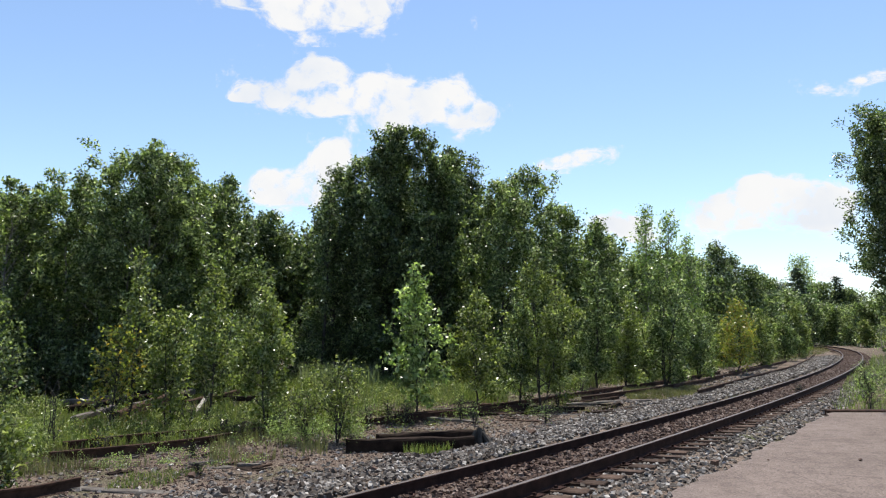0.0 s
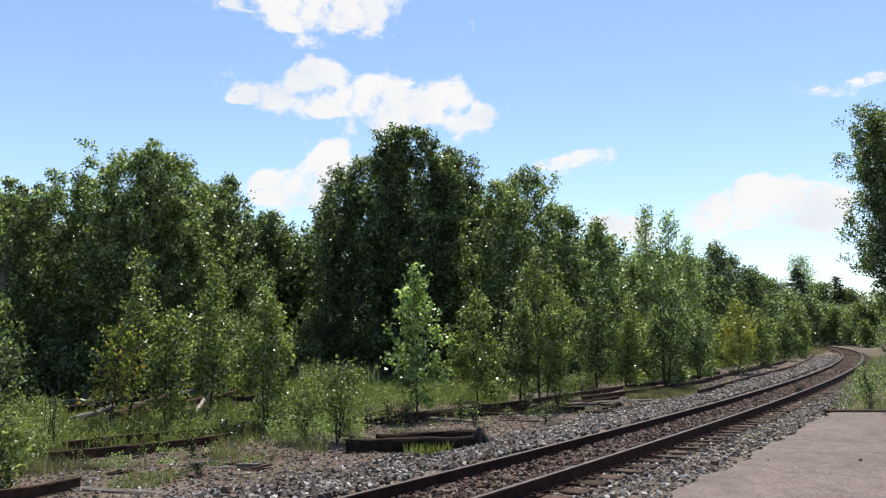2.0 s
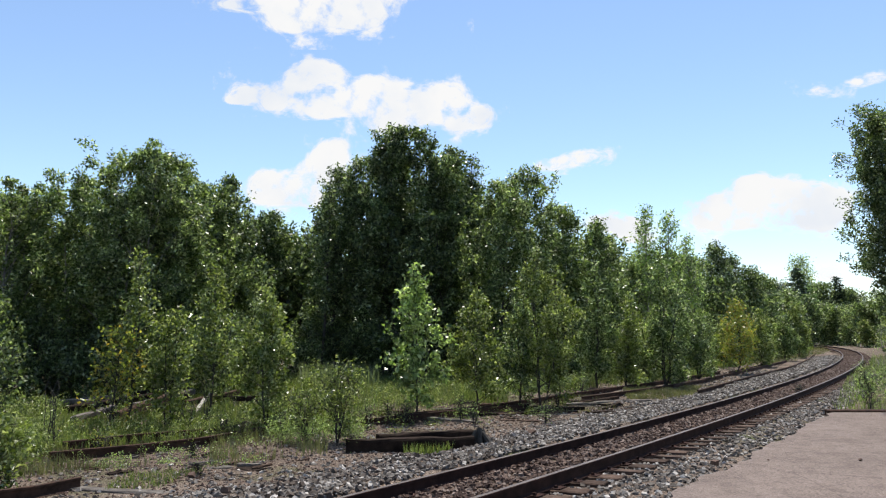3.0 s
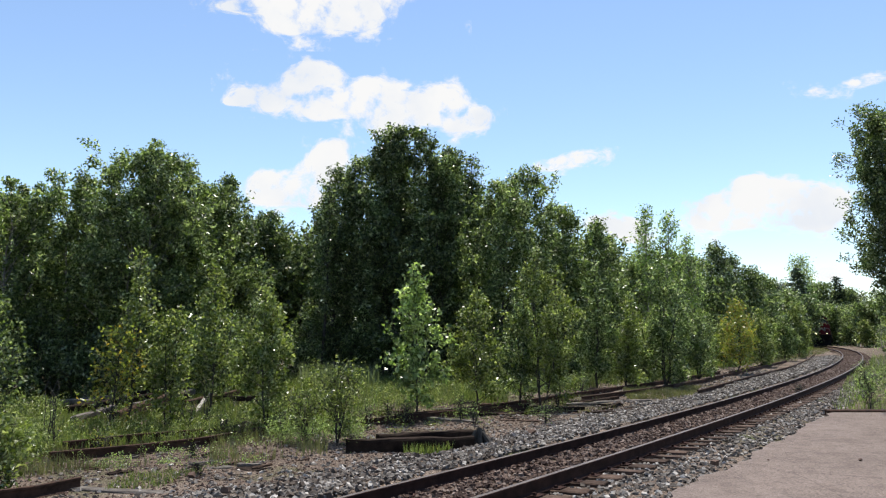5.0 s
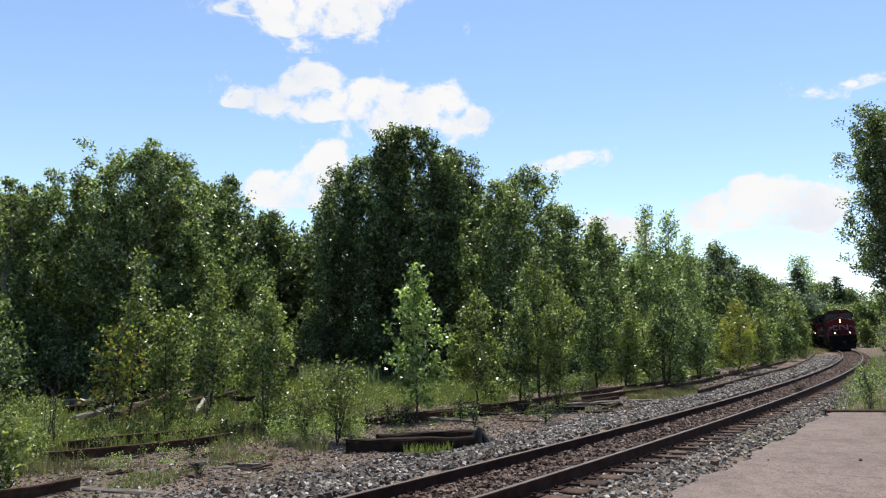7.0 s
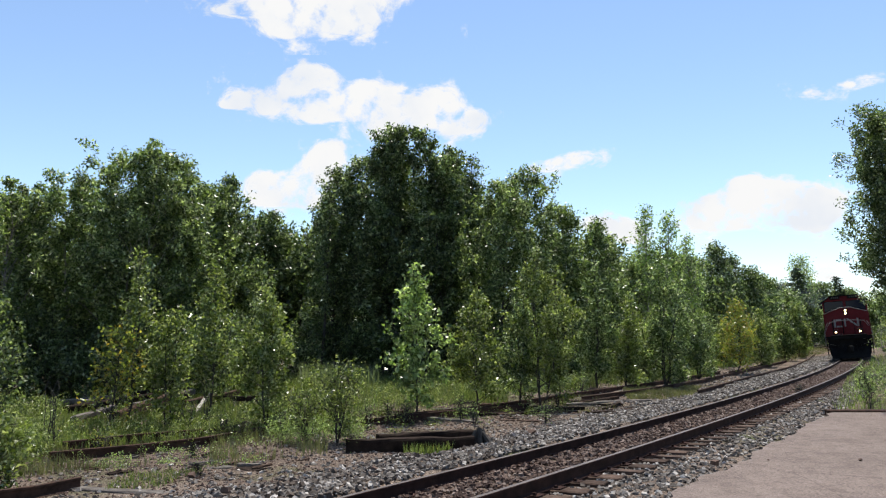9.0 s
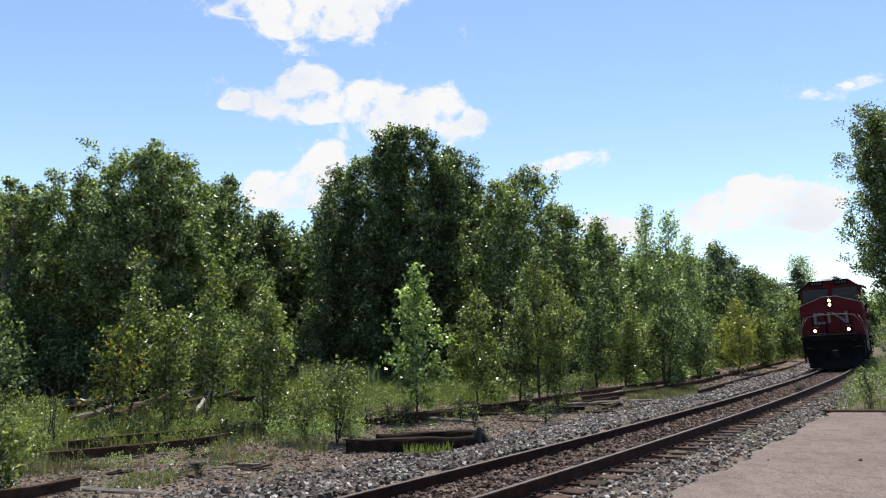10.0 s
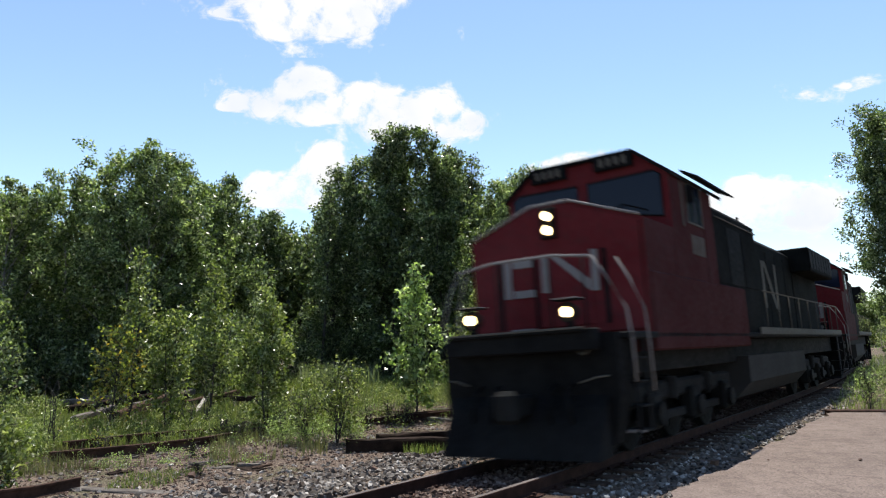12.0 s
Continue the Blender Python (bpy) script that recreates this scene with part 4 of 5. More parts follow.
def build_ballast():
    rng = np.random.RandomState(21)
    x, y, s, o = along(rng, 30000, -10, 75, -3.6, -0.95, 2.0)
    size = 0.054 * rng.uniform(0.45, 1.45, len(x)) * (1 + np.maximum(0, s - 8) * 0.018)
    heap = rocks("ballast", np.stack([x, y, ground_z(x, y) + size * 0.12], 1), size, STONE, 1, "grey crushed-stone ballast along the track")
    shapes = []
    for k in range(8):
        one = rocks("stone", np.zeros((1, 3)), np.array([1.0]), STONE, 90 + k, "")
        shapes.append(one.data)
        bpy.data.objects.remove(one)
    px, py, ps, po = along(rng, 280, -5, 6, -3.4, -1.3, 1.0)
    pz = ground_z(px, py)
    for k in range(280):
        ob = new("stone", shapes[k % 8])
        ob.parent = heap
        d = float(rng.uniform(0.05, 0.085))
        ob.matrix_basis = pose(px[k], py[k], pz[k] + d * 0.3, *rng.uniform(0, 360, 3)) @ Matrix.Scale(d, 4)
    x, y, s, o = along(rng, 10000, -10, 60, 0.95, 2.3, 1.9)
    keep = (o > 1.4) | (rng.rand(len(o)) < 0.08)
    x, y, s, o = x[keep], y[keep], s[keep], o[keep]
    size = 0.058 * rng.uniform(0.5, 1.3, len(x)) * (1 + np.maximum(0, s - 8) * 0.018)
    rocks("ballast", np.stack([x, y, ground_z(x, y) + size * 0.1], 1), size, STONE, 2, "grey crushed-stone ballast beside the platform")
    x, y, s, o = along(rng, 15000, -10, 70, -0.7, 0.7, 1.9)
    size = 0.05 * rng.uniform(0.5, 1.25, len(x)) * (1 + np.maximum(0, s - 8) * 0.018)
    rocks("ballast", np.stack([x, y, ground_z(x, y) + 0.047 + size * 0.1], 1), size, RUSTY_STONE, 3, "rust-brown ballast between the rails")
    # thinner scatter over the dirt towards the siding
    x, y, s, o = along(rng, 16000, -8, 16, -9.5, -3.2, 1.2)
    size = rng.uniform(0.014, 0.042, len(x))
    rocks("gravel", np.stack([x, y, ground_z(x, y) + size * 0.1], 1), size, RUSTY_STONE, 5, "fine brown gravel over the dirt")
    x, y, s, o = along(rng, 4000, -6, 40, 0.85, 1.5, 1.6)
    size = 0.045 * rng.uniform(0.5, 1.25, len(x)) * (1 + np.maximum(0, s - 8) * 0.018)
    rocks("ballast", np.stack([x, y, ground_z(x, y) + size * 0.1], 1), size, STONE, 6, "grey-brown ballast at the tie ends")
    x, y, s, o = along(rng, 9000, -8, 45, -9.5, -3.4, 1.4)
    keep = rng.rand(len(x)) < np.clip(1.1 - (-o - 3.4) / 5.5, 0.12, 1)
    x, y, s = x[keep], y[keep], s[keep]
    size = 0.05 * rng.uniform(0.4, 1.4, len(x)) * (1 + np.maximum(0, s - 10) * 0.015)
    rocks("gravel", np.stack([x, y, ground_z(x, y) + size * 0.1], 1), size, STONE, 4, "scattered grey stones on brown dirt")
    pts, sizes = [], []
    for px, py, d in [(1265, 822, 0.1), (942, 765, 0.17), (340, 835, 0.1), (660, 833, 0.12), (1523, 816, 0.05), (1360, 815, 0.03), (400, 866, 0.12), (792, 860, 0.08)]:
        x, y = spot(px, py, -0.05 if px > 1200 else -0.3)
        pts.append((x, y, (-0.05 if px > 1200 else gz(x, y)) + d * 0.25))
        sizes.append(d)
    for i, (p, d) in enumerate(zip(pts, sizes)):
        ob = rocks("stone", np.array([p]), np.array([d]), RUSTY_STONE, 60 + i, "single dark stone lying on the ground", "stone")
        ob["kind"] = "thing"
        del ob["kind"]


build_ballast()


def blades(rng, at, high, wide, lean=0.35):
    """Bent tapering blades, two faces each."""
    n = len(at)
    h = high * rng.uniform(0.5, 1.3, n)[:, None]
    a = rng.uniform(0, 6.28, n)
    side = np.stack([np.cos(a), np.sin(a), np.zeros(n)], 1) * wide / 2
    out = np.stack([np.cos(a + 1.57), np.sin(a + 1.57), np.zeros(n)], 1) * h * rng.normal(0, lean, n)[:, None]
    up = np.array([0, 0, 1.0])
    mid, tip = at + out * 0.35 + up * h * 0.55, at + out + up * h
    q1 = np.stack([at - side, at + side, mid + side * 0.8, mid - side * 0.8], 1)
    q2 = np.stack([mid - side * 0.8, mid + side * 0.8, tip + side * 0.12, tip - side * 0.12], 1)
    return np.concatenate([q1, q2])


def meadow(name, label, count, region, high, wide, mat, seed, clump=0.0):
    """Weeds over a patch of the ground bounded by four directions."""
    rng = np.random.RandomState(seed)
    cs = np.array([spot(*c) for c in region])
    u, v = rng.rand(count), rng.rand(count)
    xy = ((1 - u) * (1 - v))[:, None] * cs[0] + (u * (1 - v))[:, None] * cs[1] + (u * v)[:, None] * cs[2] + ((1 - u) * v)[:, None] * cs[3]
    if clump:
        m = np.sin(xy[:, 0] * 2.1 + 1.7 * np.sin(xy[:, 1] * 1.3)) * np.sin(xy[:, 1] * 1.9 + 1.1 * np.sin(xy[:, 0] * 0.9))
        xy = xy[m + rng.normal(0, 0.3, count) > clump]
    at = np.column_stack([xy, ground_z(xy[:, 0], xy[:, 1]) - 0.02])
    ob = quads_object(name, blades(rng, at, high, wide), mat)
    return tagged(ob, label, "grass", kind="stuff")


meadow("grass", "tall pale feathery grass before the trees", 4500, [(530, 690), (670, 690), (670, 664), (530, 662)], 0.85, 0.03, PALE_GRASS, 41)
meadow("grass", "bright green grass clearing before the trees", 14000, [(640, 700), (930, 694), (930, 664), (640, 664)], 0.24, 0.03, GRASS, 42)
WEEDS = "green weeds and grass growing over the old siding"
meadow("grass", WEEDS, 9000, [(-80, 845), (120, 800), (160, 700), (-80, 690)], 0.3, 0.02, GRASS, 1, -0.3)
meadow("grass", WEEDS, 16000, [(100, 775), (560, 745), (560, 668), (60, 690)], 0.34, 0.02, GRASS, 2, -0.2)
meadow("grass", WEEDS, 14000, [(520, 735), (900, 712), (880, 668), (520, 668)], 0.36, 0.024, GRASS, 3, -0.5)
meadow("grass", WEEDS, 5000, [(100, 800), (620, 758), (620, 735), (100, 776)], 0.25, 0.018, GRASS, 4, 0.0)
meadow("grass", "dry yellow grass and weeds by the rails", 2600, [(30, 846), (270, 838), (250, 786), (50, 800)], 0.2, 0.012, DRY_GRASS, 5, 0.1)
meadow("grass", "dry yellow grass and weeds by the rails", 2600, [(370, 828), (580, 806), (570, 760), (370, 768)], 0.26, 0.013, DRY_GRASS, 6, 0.1)
meadow("grass", "low bright green grass tufts on gravel", 700, [(180, 872), (290, 866), (370, 832), (220, 842)], 0.1, 0.012, GRASS, 7, 0.0)
meadow("grass", "low bright green grass tufts on gravel", 400, [(715, 806), (800, 804), (800, 796), (715, 798)], 0.2, 0.014, GRASS, 8)
meadow("grass", "yellow-green grass strip along the old siding", 5000, [(1110, 708), (1225, 704), (1240, 684), (1100, 690)], 0.14, 0.018, DRY_GRASS, 9, 0.0)
meadow("grass", "yellow-green grass strip along the old siding", 3000, [(990, 735), (1100, 728), (1040, 700), (900, 705)], 0.14, 0.016, DRY_GRASS, 10, 0.15)
meadow("grass", WEEDS, 9000, [(900, 702), (1260, 668), (1240, 640), (900, 668)], 0.4, 0.03, GRASS, 11, -0.2)
meadow("grass", WEEDS, 9000, [(1240, 662), (1440, 622), (1440, 612), (1240, 640)], 0.5, 0.05, GRASS, 12, -0.2)
meadow("grass", "dry yellow grass and weeds by the rails", 3500, [(1330, 655), (1470, 625), (1455, 614), (1380, 636)], 0.25, 0.03, DRY_GRASS, 13, 0.0)
meadow("grass", "green grass growing past the platform end", 8000, [(1474, 727, -0.15), (1800, 727, -0.15), (1800, 650, -0.15), (1508, 655, -0.15)], 0.22, 0.014, YOUNG_LEAF, 14, -0.7)
meadow("grass", "green grass growing past the platform end", 4000, [(1530, 662, -0.15), (1800, 662, -0.15), (1750, 618, -0.15), (1545, 632, -0.15)], 0.4, 0.035, GRASS, 15, -0.3)


def herbs(region, plants, high, mat, seed, leaf=0.05, each=45):
    """A patch of leafy weeds: upright stems with leaves all the way up."""
    rng = np.random.RandomState(seed)
    cs = np.array([spot(*c) for c in region])
    u, v = rng.rand(plants), rng.rand(plants)
    xy = ((1 - u) * (1 - v))[:, None] * cs[0] + (u * (1 - v))[:, None] * cs[1] + (u * v)[:, None] * cs[2] + ((1 - u) * v)[:, None] * cs[3]
    z = ground_z(xy[:, 0], xy[:, 1])
    who = np.repeat(np.arange(plants), each)
    tallness = high * rng.uniform(0.35, 1.25, plants)
    up = rng.rand(len(who)) ** 0.8
    bend = rng.normal(0, 0.12, (plants, 2))
    r = (0.03 + 0.11 * (1 - up) + 0.03)[:, None] * rng.normal(0, 0.8, (len(who), 2))
    pos = np.column_stack([xy[who] + bend[who] * (up * tallness[who])[:, None] + r, z[who] + 0.02 + up * tallness[who]])
    ob = quads_object("weeds", leaf_quads(rng, pos, leaf, leaf * 0.45), mat)
    tagged(ob, "leafy green weeds covering the disused siding", "weeds", kind="stuff")


herbs([(-60, 842), (70, 838), (110, 740), (-60, 730)], 420, 0.62, YOUNG_LEAF, 31, 0.06)
herbs([(80, 778), (560, 752), (560, 690), (60, 705)], 330, 0.3, BIRCH_LEAF, 32)
herbs([(90, 800), (640, 762), (640, 742), (100, 780)], 180, 0.38, YOUNG_LEAF, 33)
herbs([(560, 760), (760, 735), (880, 690), (560, 690)], 300, 0.55, YOUNG_LEAF, 34)
herbs([(470, 800), (640, 790), (640, 755), (480, 762)], 120, 0.4, PALE_LEAF, 35)
herbs([(60, 772), (560, 742), (600, 668), (60, 680)], 260, 0.3, YOUNG_LEAF, 51)
herbs([(560, 722), (1020, 690), (1020, 660), (560, 665)], 500, 0.32, BIRCH_LEAF, 52, 0.06)
herbs([(640, 715), (960, 700), (960, 655), (640, 660)], 300, 0.4, DARK_LEAF, 53, 0.07)
herbs([(120, 838), (470, 826), (520, 778), (120, 802)], 60, 0.16, PALE_LEAF, 54, 0.04, 30)
herbs([(690, 770), (1000, 742), (1000, 715), (690, 735)], 60, 0.24, YOUNG_LEAF, 55, 0.045, 30)
herbs([(860, 712), (1250, 670), (1250, 655), (880, 690)], 260, 0.6, BIRCH_LEAF, 36, 0.07)
herbs([(1250, 665), (1440, 625), (1430, 615), (1250, 645)], 200, 0.8, YOUNG_LEAF, 37, 0.1)
herbs([(1480, 708, -0.15), (1660, 708, -0.15), (1660, 645, -0.15), (1520, 648, -0.15)], 160, 0.5, BIRCH_LEAF, 38, 0.06)


def weed(px, py, high, seed, mat, leaves, leaf, label):
    x, y = spot(px, py, -0.15 if px > 1400 else -0.42)
    tree("weed", label, x, y, high, high * 0.3, "bush", leaves, leaf, mat, BARK, seed, 3, 0.05, limbs=9, spread=0.05, category="weed", group="weeds beside the track")


for i, (px, py, h, mat, n, leaf) in enumerate([
        (965, 752, 0.55, PALE_LEAF, 90, 0.05), (838, 752, 0.6, PALE_LEAF, 120, 0.05), (815, 748, 0.7, PALE_LEAF, 140, 0.05), (395, 780, 0.55, YOUNG_LEAF, 160, 0.05),
        (430, 785, 0.5, YOUNG_LEAF, 140, 0.05), (500, 775, 0.6, PALE_LEAF, 200, 0.05), (175, 800, 0.4, YELLOW_LEAF, 110, 0.04), (620, 800, 0.35, YOUNG_LEAF, 90, 0.04),
        (690, 755, 0.7, YOUNG_LEAF, 260, 0.05), (720, 750, 0.6, YOUNG_LEAF, 220, 0.05), (650, 758, 0.7, PALE_LEAF, 240, 0.05), (1030, 700, 0.9, PALE_LEAF, 200, 0.06),
        (340, 806, 0.3, YOUNG_LEAF, 60, 0.04), (350, 845, 0.22, GRASS, 60, 0.04), (1415, 700, 0.4, DRY_GRASS, 60, 0.04), (1530, 690, 0.75, PALE_LEAF, 260, 0.06), (1520, 690, 0.5, PALE_LEAF, 120, 0.05)]):
    weed(px, py, h, 500 + i, mat, n, leaf, "small leafy weed growing in the gravel")


def dead_twigs(px, py, high, seed):
    x, y = spot(px, py)
    rng = np.random.RandomState(seed)
    lines = []
    for i in range(3):
        d = rng.normal(0, 0.12, 2)
        p = np.array([(d[0] * t, d[1] * t, high * t) for t in np.linspace(0, 1, 5)]) + rng.normal(0, 0.015, (5, 3))
        lines.append((p, np.linspace(0.014, 0.004, 5)))
        for k in range(5):
            q = p[1 + k % 4]
            lines.append((np.stack([q, q + np.array([rng.normal(0, 0.12), rng.normal(0, 0.12), rng.uniform(0.08, 0.3)])]), np.array([0.006, 0.002])))
    v, f = sweep(lines, 5)
    root = tagged(new("dead_sapling"), "thin bare dark stems of a dead sapling", "sapling")
    root.location = (x, y, gz(x, y) - 0.02)
    mesh_object("stem", v, f, BARK, root)


for px, py, h, sd in ((82, 806, 1.25, 1), (95, 800, 1.1, 2), (310, 762, 0.9, 3), (335, 765, 0.8, 4), (362, 762, 1.0, 5)):
    dead_twigs(px, py, h, sd)


# ---- the train ----
def paint(name, base, rough, dirt=(0.05, 0.04, 0.035), metal=0.0, spec=0.1):
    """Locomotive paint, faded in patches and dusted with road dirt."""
    m = material(name, base, rough, metal, spec)
    b = m.node_tree.nodes["Principled BSDF"]
    faded = tuple(min(1, v * 1.25 + 0.01) for v in base)
    c = ramp(m, grain(m, 0.9, 6, 0.65), [(0.35, base), (0.75, faded)])
    grime = ramp(m, grain(m, 5.0, 8, 0.7), [(0.5, (0, 0, 0)), (0.8, (0.6, 0.6, 0.6))])
    link(m, mixed(m, grime, c, dirt), b.inputs["Base Color"])
    r = ramp(m, grain(m, 12, 4), [(0.3, (rough * 0.85,) * 3), (0.7, (min(1, rough * 1.3),) * 3)])
    link(m, r, b.inputs["Roughness"])
    return m


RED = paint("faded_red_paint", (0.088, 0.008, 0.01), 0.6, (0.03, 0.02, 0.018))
# Duller, darker red for the flanks: their shade is put into the colour.
RED_SHADED = paint("dusty_shaded_red_paint", (0.04, 0.0095, 0.0095), 0.8, (0.022, 0.016, 0.014), spec=0.04)
BLACK = paint("sooty_black_paint", (0.003, 0.003, 0.0032), 0.8, (0.008, 0.007, 0.006))
HOOD_GREY = paint("dark_hood_paint", (0.0055, 0.006, 0.0055), 0.9, (0.014, 0.0125, 0.01), spec=0.03)
WHITE = paint("dirty_white_paint", (0.175, 0.158, 0.152), 0.6, (0.15, 0.12, 0.11))
DULL = paint("dull_cream_paint", (0.075, 0.068, 0.055), 0.7, (0.08, 0.07, 0.06))
TANK = paint("dusty_grey_tank", (0.024, 0.023, 0.022), 0.9, (0.04, 0.036, 0.033))
STEEL = paint("grimy_steel", (0.008, 0.0075, 0.007), 0.85, (0.018, 0.026, 0.023), 0.2)
GLASS = material("tinted_cab_glass", (0.008, 0.012, 0.024), 0.12, 0.0, 0.16)


def lamp_glass(name, power, tone=(1.0, 0.86, 0.62)):
    m = material(name, (0.8, 0.8, 0.75), 0.2)
    b = m.node_tree.nodes["Principled BSDF"]
    b.inputs["Emission Color"].default_value = (*tone, 1)
    b.inputs["Emission Strength"].default_value = power
    return m


LAMP_LIT = lamp_glass("lit_headlight", 6.0, (1.0, 0.7, 0.32))


def shade_flanks(ob, mat):
    """Gives the upright faces along both flanks a darker red standing in for shade."""
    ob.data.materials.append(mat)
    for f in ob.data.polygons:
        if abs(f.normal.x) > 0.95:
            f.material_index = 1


def pipe(name, points, radius, mat, parent, label=""):
    v, f = sweep([(points, np.full(len(points), radius))], 8)
    return mesh_object(name, v, f, mat, parent, label, smooth=True)


def box_part(name, boxes, mat, parent, label="", bevel=0.02):
    bm = bmesh.new()
    for lo, hi in boxes:
        boxed(bm, lo, hi, None, bevel)
    return part(name, bm, mat, parent, label)


def face_x(a, b, c, d, t=0.012):
    """A thin panel through four corners."""
    bm = bmesh.new()
    p = [Vector(q) for q in (a, b, c, d)]
    n = (p[1] - p[0]).cross(p[3] - p[0]).normalized() * t
    lo, hi = [bm.verts.new(q) for q in p], [bm.verts.new(q + n) for q in p]
    bm.faces.new(lo)
    bm.faces.new(list(reversed(hi)))
    for i in range(4):
        bm.faces.new((lo[i], hi[i], hi[(i + 1) % 4], lo[(i + 1) % 4]))
    bmesh.ops.recalc_face_normals(bm, faces=bm.faces)
    return bm


AXLES = (2.0, 0.0, -2.0)
WHEEL = 0.533


def locomotive():
    """Local y runs forward, z up from the rails; the origin is midway between the bogies."""
    root = tagged(new("locomotive"), "red-nosed black diesel freight locomotive with lit headlights on the track", "locomotive", "locomotives of the train")
    # frame and deck
    box_part("frame", [((-1.2, -10.2, 1.18), (1.2, 10.0, 1.68))], BLACK, root)
    box_part("deck", [((-1.56, -10.4, 1.68), (1.56, 10.15, 1.78))], BLACK, root)
    for sx in (-1, 1):
        box_part("sill_stripe", [((sx * 1.585 - 0.02, -10.2, 1.74), (sx * 1.585 + 0.02, 2.5, 1.9))], DULL, root, "dull pale edge stripe", 0.004)
    # pilot and plough
    bm = bmesh.new()
    prism(bm, [(-1.42, 1.78), (-1.42, 0.95), (-1.28, 0.3), (-1.05, 0.14), (1.05, 0.14), (1.28, 0.3), (1.42, 0.95), (1.42, 1.78)], 9.9, 10.28)
    pilot = part("pilot", bm, BLACK, root, "black front pilot")
    bm = bmesh.new()
    prism(bm, [(10.28, 0.95), (10.28, 0.16), (10.75, 0.13), (10.66, 0.3), (10.42, 0.8)], -1.25, 1.25, "x")
    part("plough", bm, BLACK, pilot, "black snow plough blade")
    box_part("anticlimber", [((-1.2, 10.28, 1.55), (1.2, 10.55, 1.85)), ((-1.1, 10.55, 1.8), (1.1, 10.62, 1.86))], BLACK, pilot, "ribbed black bumper")
    box_part("bumper_edge", [((-1.1, 10.6, 1.842), (1.1, 10.632, 1.872))], DULL, pilot, "dull pale bumper edge", 0.004)
    for sx in (-1, 1):
        pipe("uncoupling_lever", [(sx * 1.3, 10.34, 1.2), (sx * 1.15, 10.4, 1.19), (sx * 0.9, 10.44, 1.12)], 0.014, DULL, pilot, "pale bent uncoupling lever")
        # White bar imitates the light caught by the lowest step's edge.
        box_part("step_edge", [((sx * 1.4 - 0.17, 9.905, 0.415), (sx * 1.4 + 0.17, 9.93, 0.455))], WHITE, root, "pale strip standing for the highlight on the step", 0.004)
    bm = bmesh.new()
    boxed(bm, (-0.16, 10.25, 0.68), (0.16, 10.85, 0.98), None, 0.04)
    boxed(bm, (-0.22, 10.85, 0.62), (0.1, 11.1, 1.06), None, 0.06)
    part("coupler", bm, STEEL, root, "steel knuckle coupler")
    for hx in (-0.75, -0.45, 0.45, 0.75):
        pipe("air_hose", [(hx, 10.3, 1.1), (hx, 10.5, 1.0), (hx * 1.04, 10.56, 0.75), (hx * 1.08, 10.5, 0.55)], 0.025, BLACK, pilot)
    for sx in (-1, 1):
        for z in (0.42, 0.75, 1.08, 1.4):
            box_part("step", [((sx * 1.4 - 0.17, 9.55, z), (sx * 1.4 + 0.17, 9.9, z + 0.03))], STEEL, root, "steel boarding step", 0.005)
        for y0 in (9.5, 9.9):
            box_part("step_panel", [((sx * 1.5 - 0.02, y0, 0.4), (sx * 1.5 + 0.02, y0 + 0.06, 1.7))], BLACK, root, "", 0.004)
    # nose with its peaked top
    bm = bmesh.new()
    prism(bm, [(-1.52, 1.78), (1.52, 1.78), (1.54, 3.50), (0.35, 3.93), (-0.35, 3.93), (-1.54, 3.50)], 7.7, 9.2)
    bmesh.ops.bevel(bm, geom=[e for e in bm.edges if abs(e.verts[0].co.y - 9.2) < 1e-3 and abs(e.verts[1].co.y - 9.2) < 1e-3], offset=0.06, segments=2, affect="EDGES")
    nose = part("nose", bm, RED, root, "blunt red nose")
    shade_flanks(nose, RED_SHADED)
    lip = [(-1.5, 9.2, 3.53), (-0.35, 9.2, 3.94), (0.35, 9.2, 3.94), (1.5, 9.2, 3.53)]
    # Whitish pipe paints in the sun's highlight along the nose top.
    pipe("nose_lip", [(x, 9.17, z + 0.012) for x, y, z in lip], 0.022, WHITE, nose, "pale strip standing for the sunlit nose top edge")
    for gx in (-0.9, 0.3, 0.96):
        box_part("nose_seam", [((gx - 0.035, 9.19, 1.95), (gx + 0.035, 9.215, 3.1))], BLACK, nose, "dark recessed seam", 0.004)
    box_part("nose_door", [((-0.68, 9.2, 1.95), (0.26, 9.225, 3.08))], RED, nose, "red nose door", 0.01)
    box_part("door_sill", [((0.35, 9.228, 1.925), (0.8, 9.255, 1.955))], WHITE, nose, "pale sill under the nose door", 0.004)
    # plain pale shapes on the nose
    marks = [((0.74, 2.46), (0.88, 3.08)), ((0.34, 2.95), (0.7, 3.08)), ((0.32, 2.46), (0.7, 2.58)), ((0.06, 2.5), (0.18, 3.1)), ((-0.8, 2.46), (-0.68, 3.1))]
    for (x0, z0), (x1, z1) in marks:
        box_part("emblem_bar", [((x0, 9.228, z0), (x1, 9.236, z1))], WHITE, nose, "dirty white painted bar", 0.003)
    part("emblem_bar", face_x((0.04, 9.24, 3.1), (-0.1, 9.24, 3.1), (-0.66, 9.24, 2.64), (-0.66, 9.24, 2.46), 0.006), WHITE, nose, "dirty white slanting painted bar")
    # headlights
    box = box_part("headlight_box", [((-0.14, 9.19, 3.36), (0.14, 9.26, 3.88))], BLACK, nose, "black headlight housing", 0.02)
    turn = Matrix.Rotation(radians(90), 4, "X")
    for z in (3.5, 3.73):
        bm = bmesh.new()
        drum(bm, 0.072, 0.03, Matrix.Translation((0, 9.275, z)) @ turn, 24)
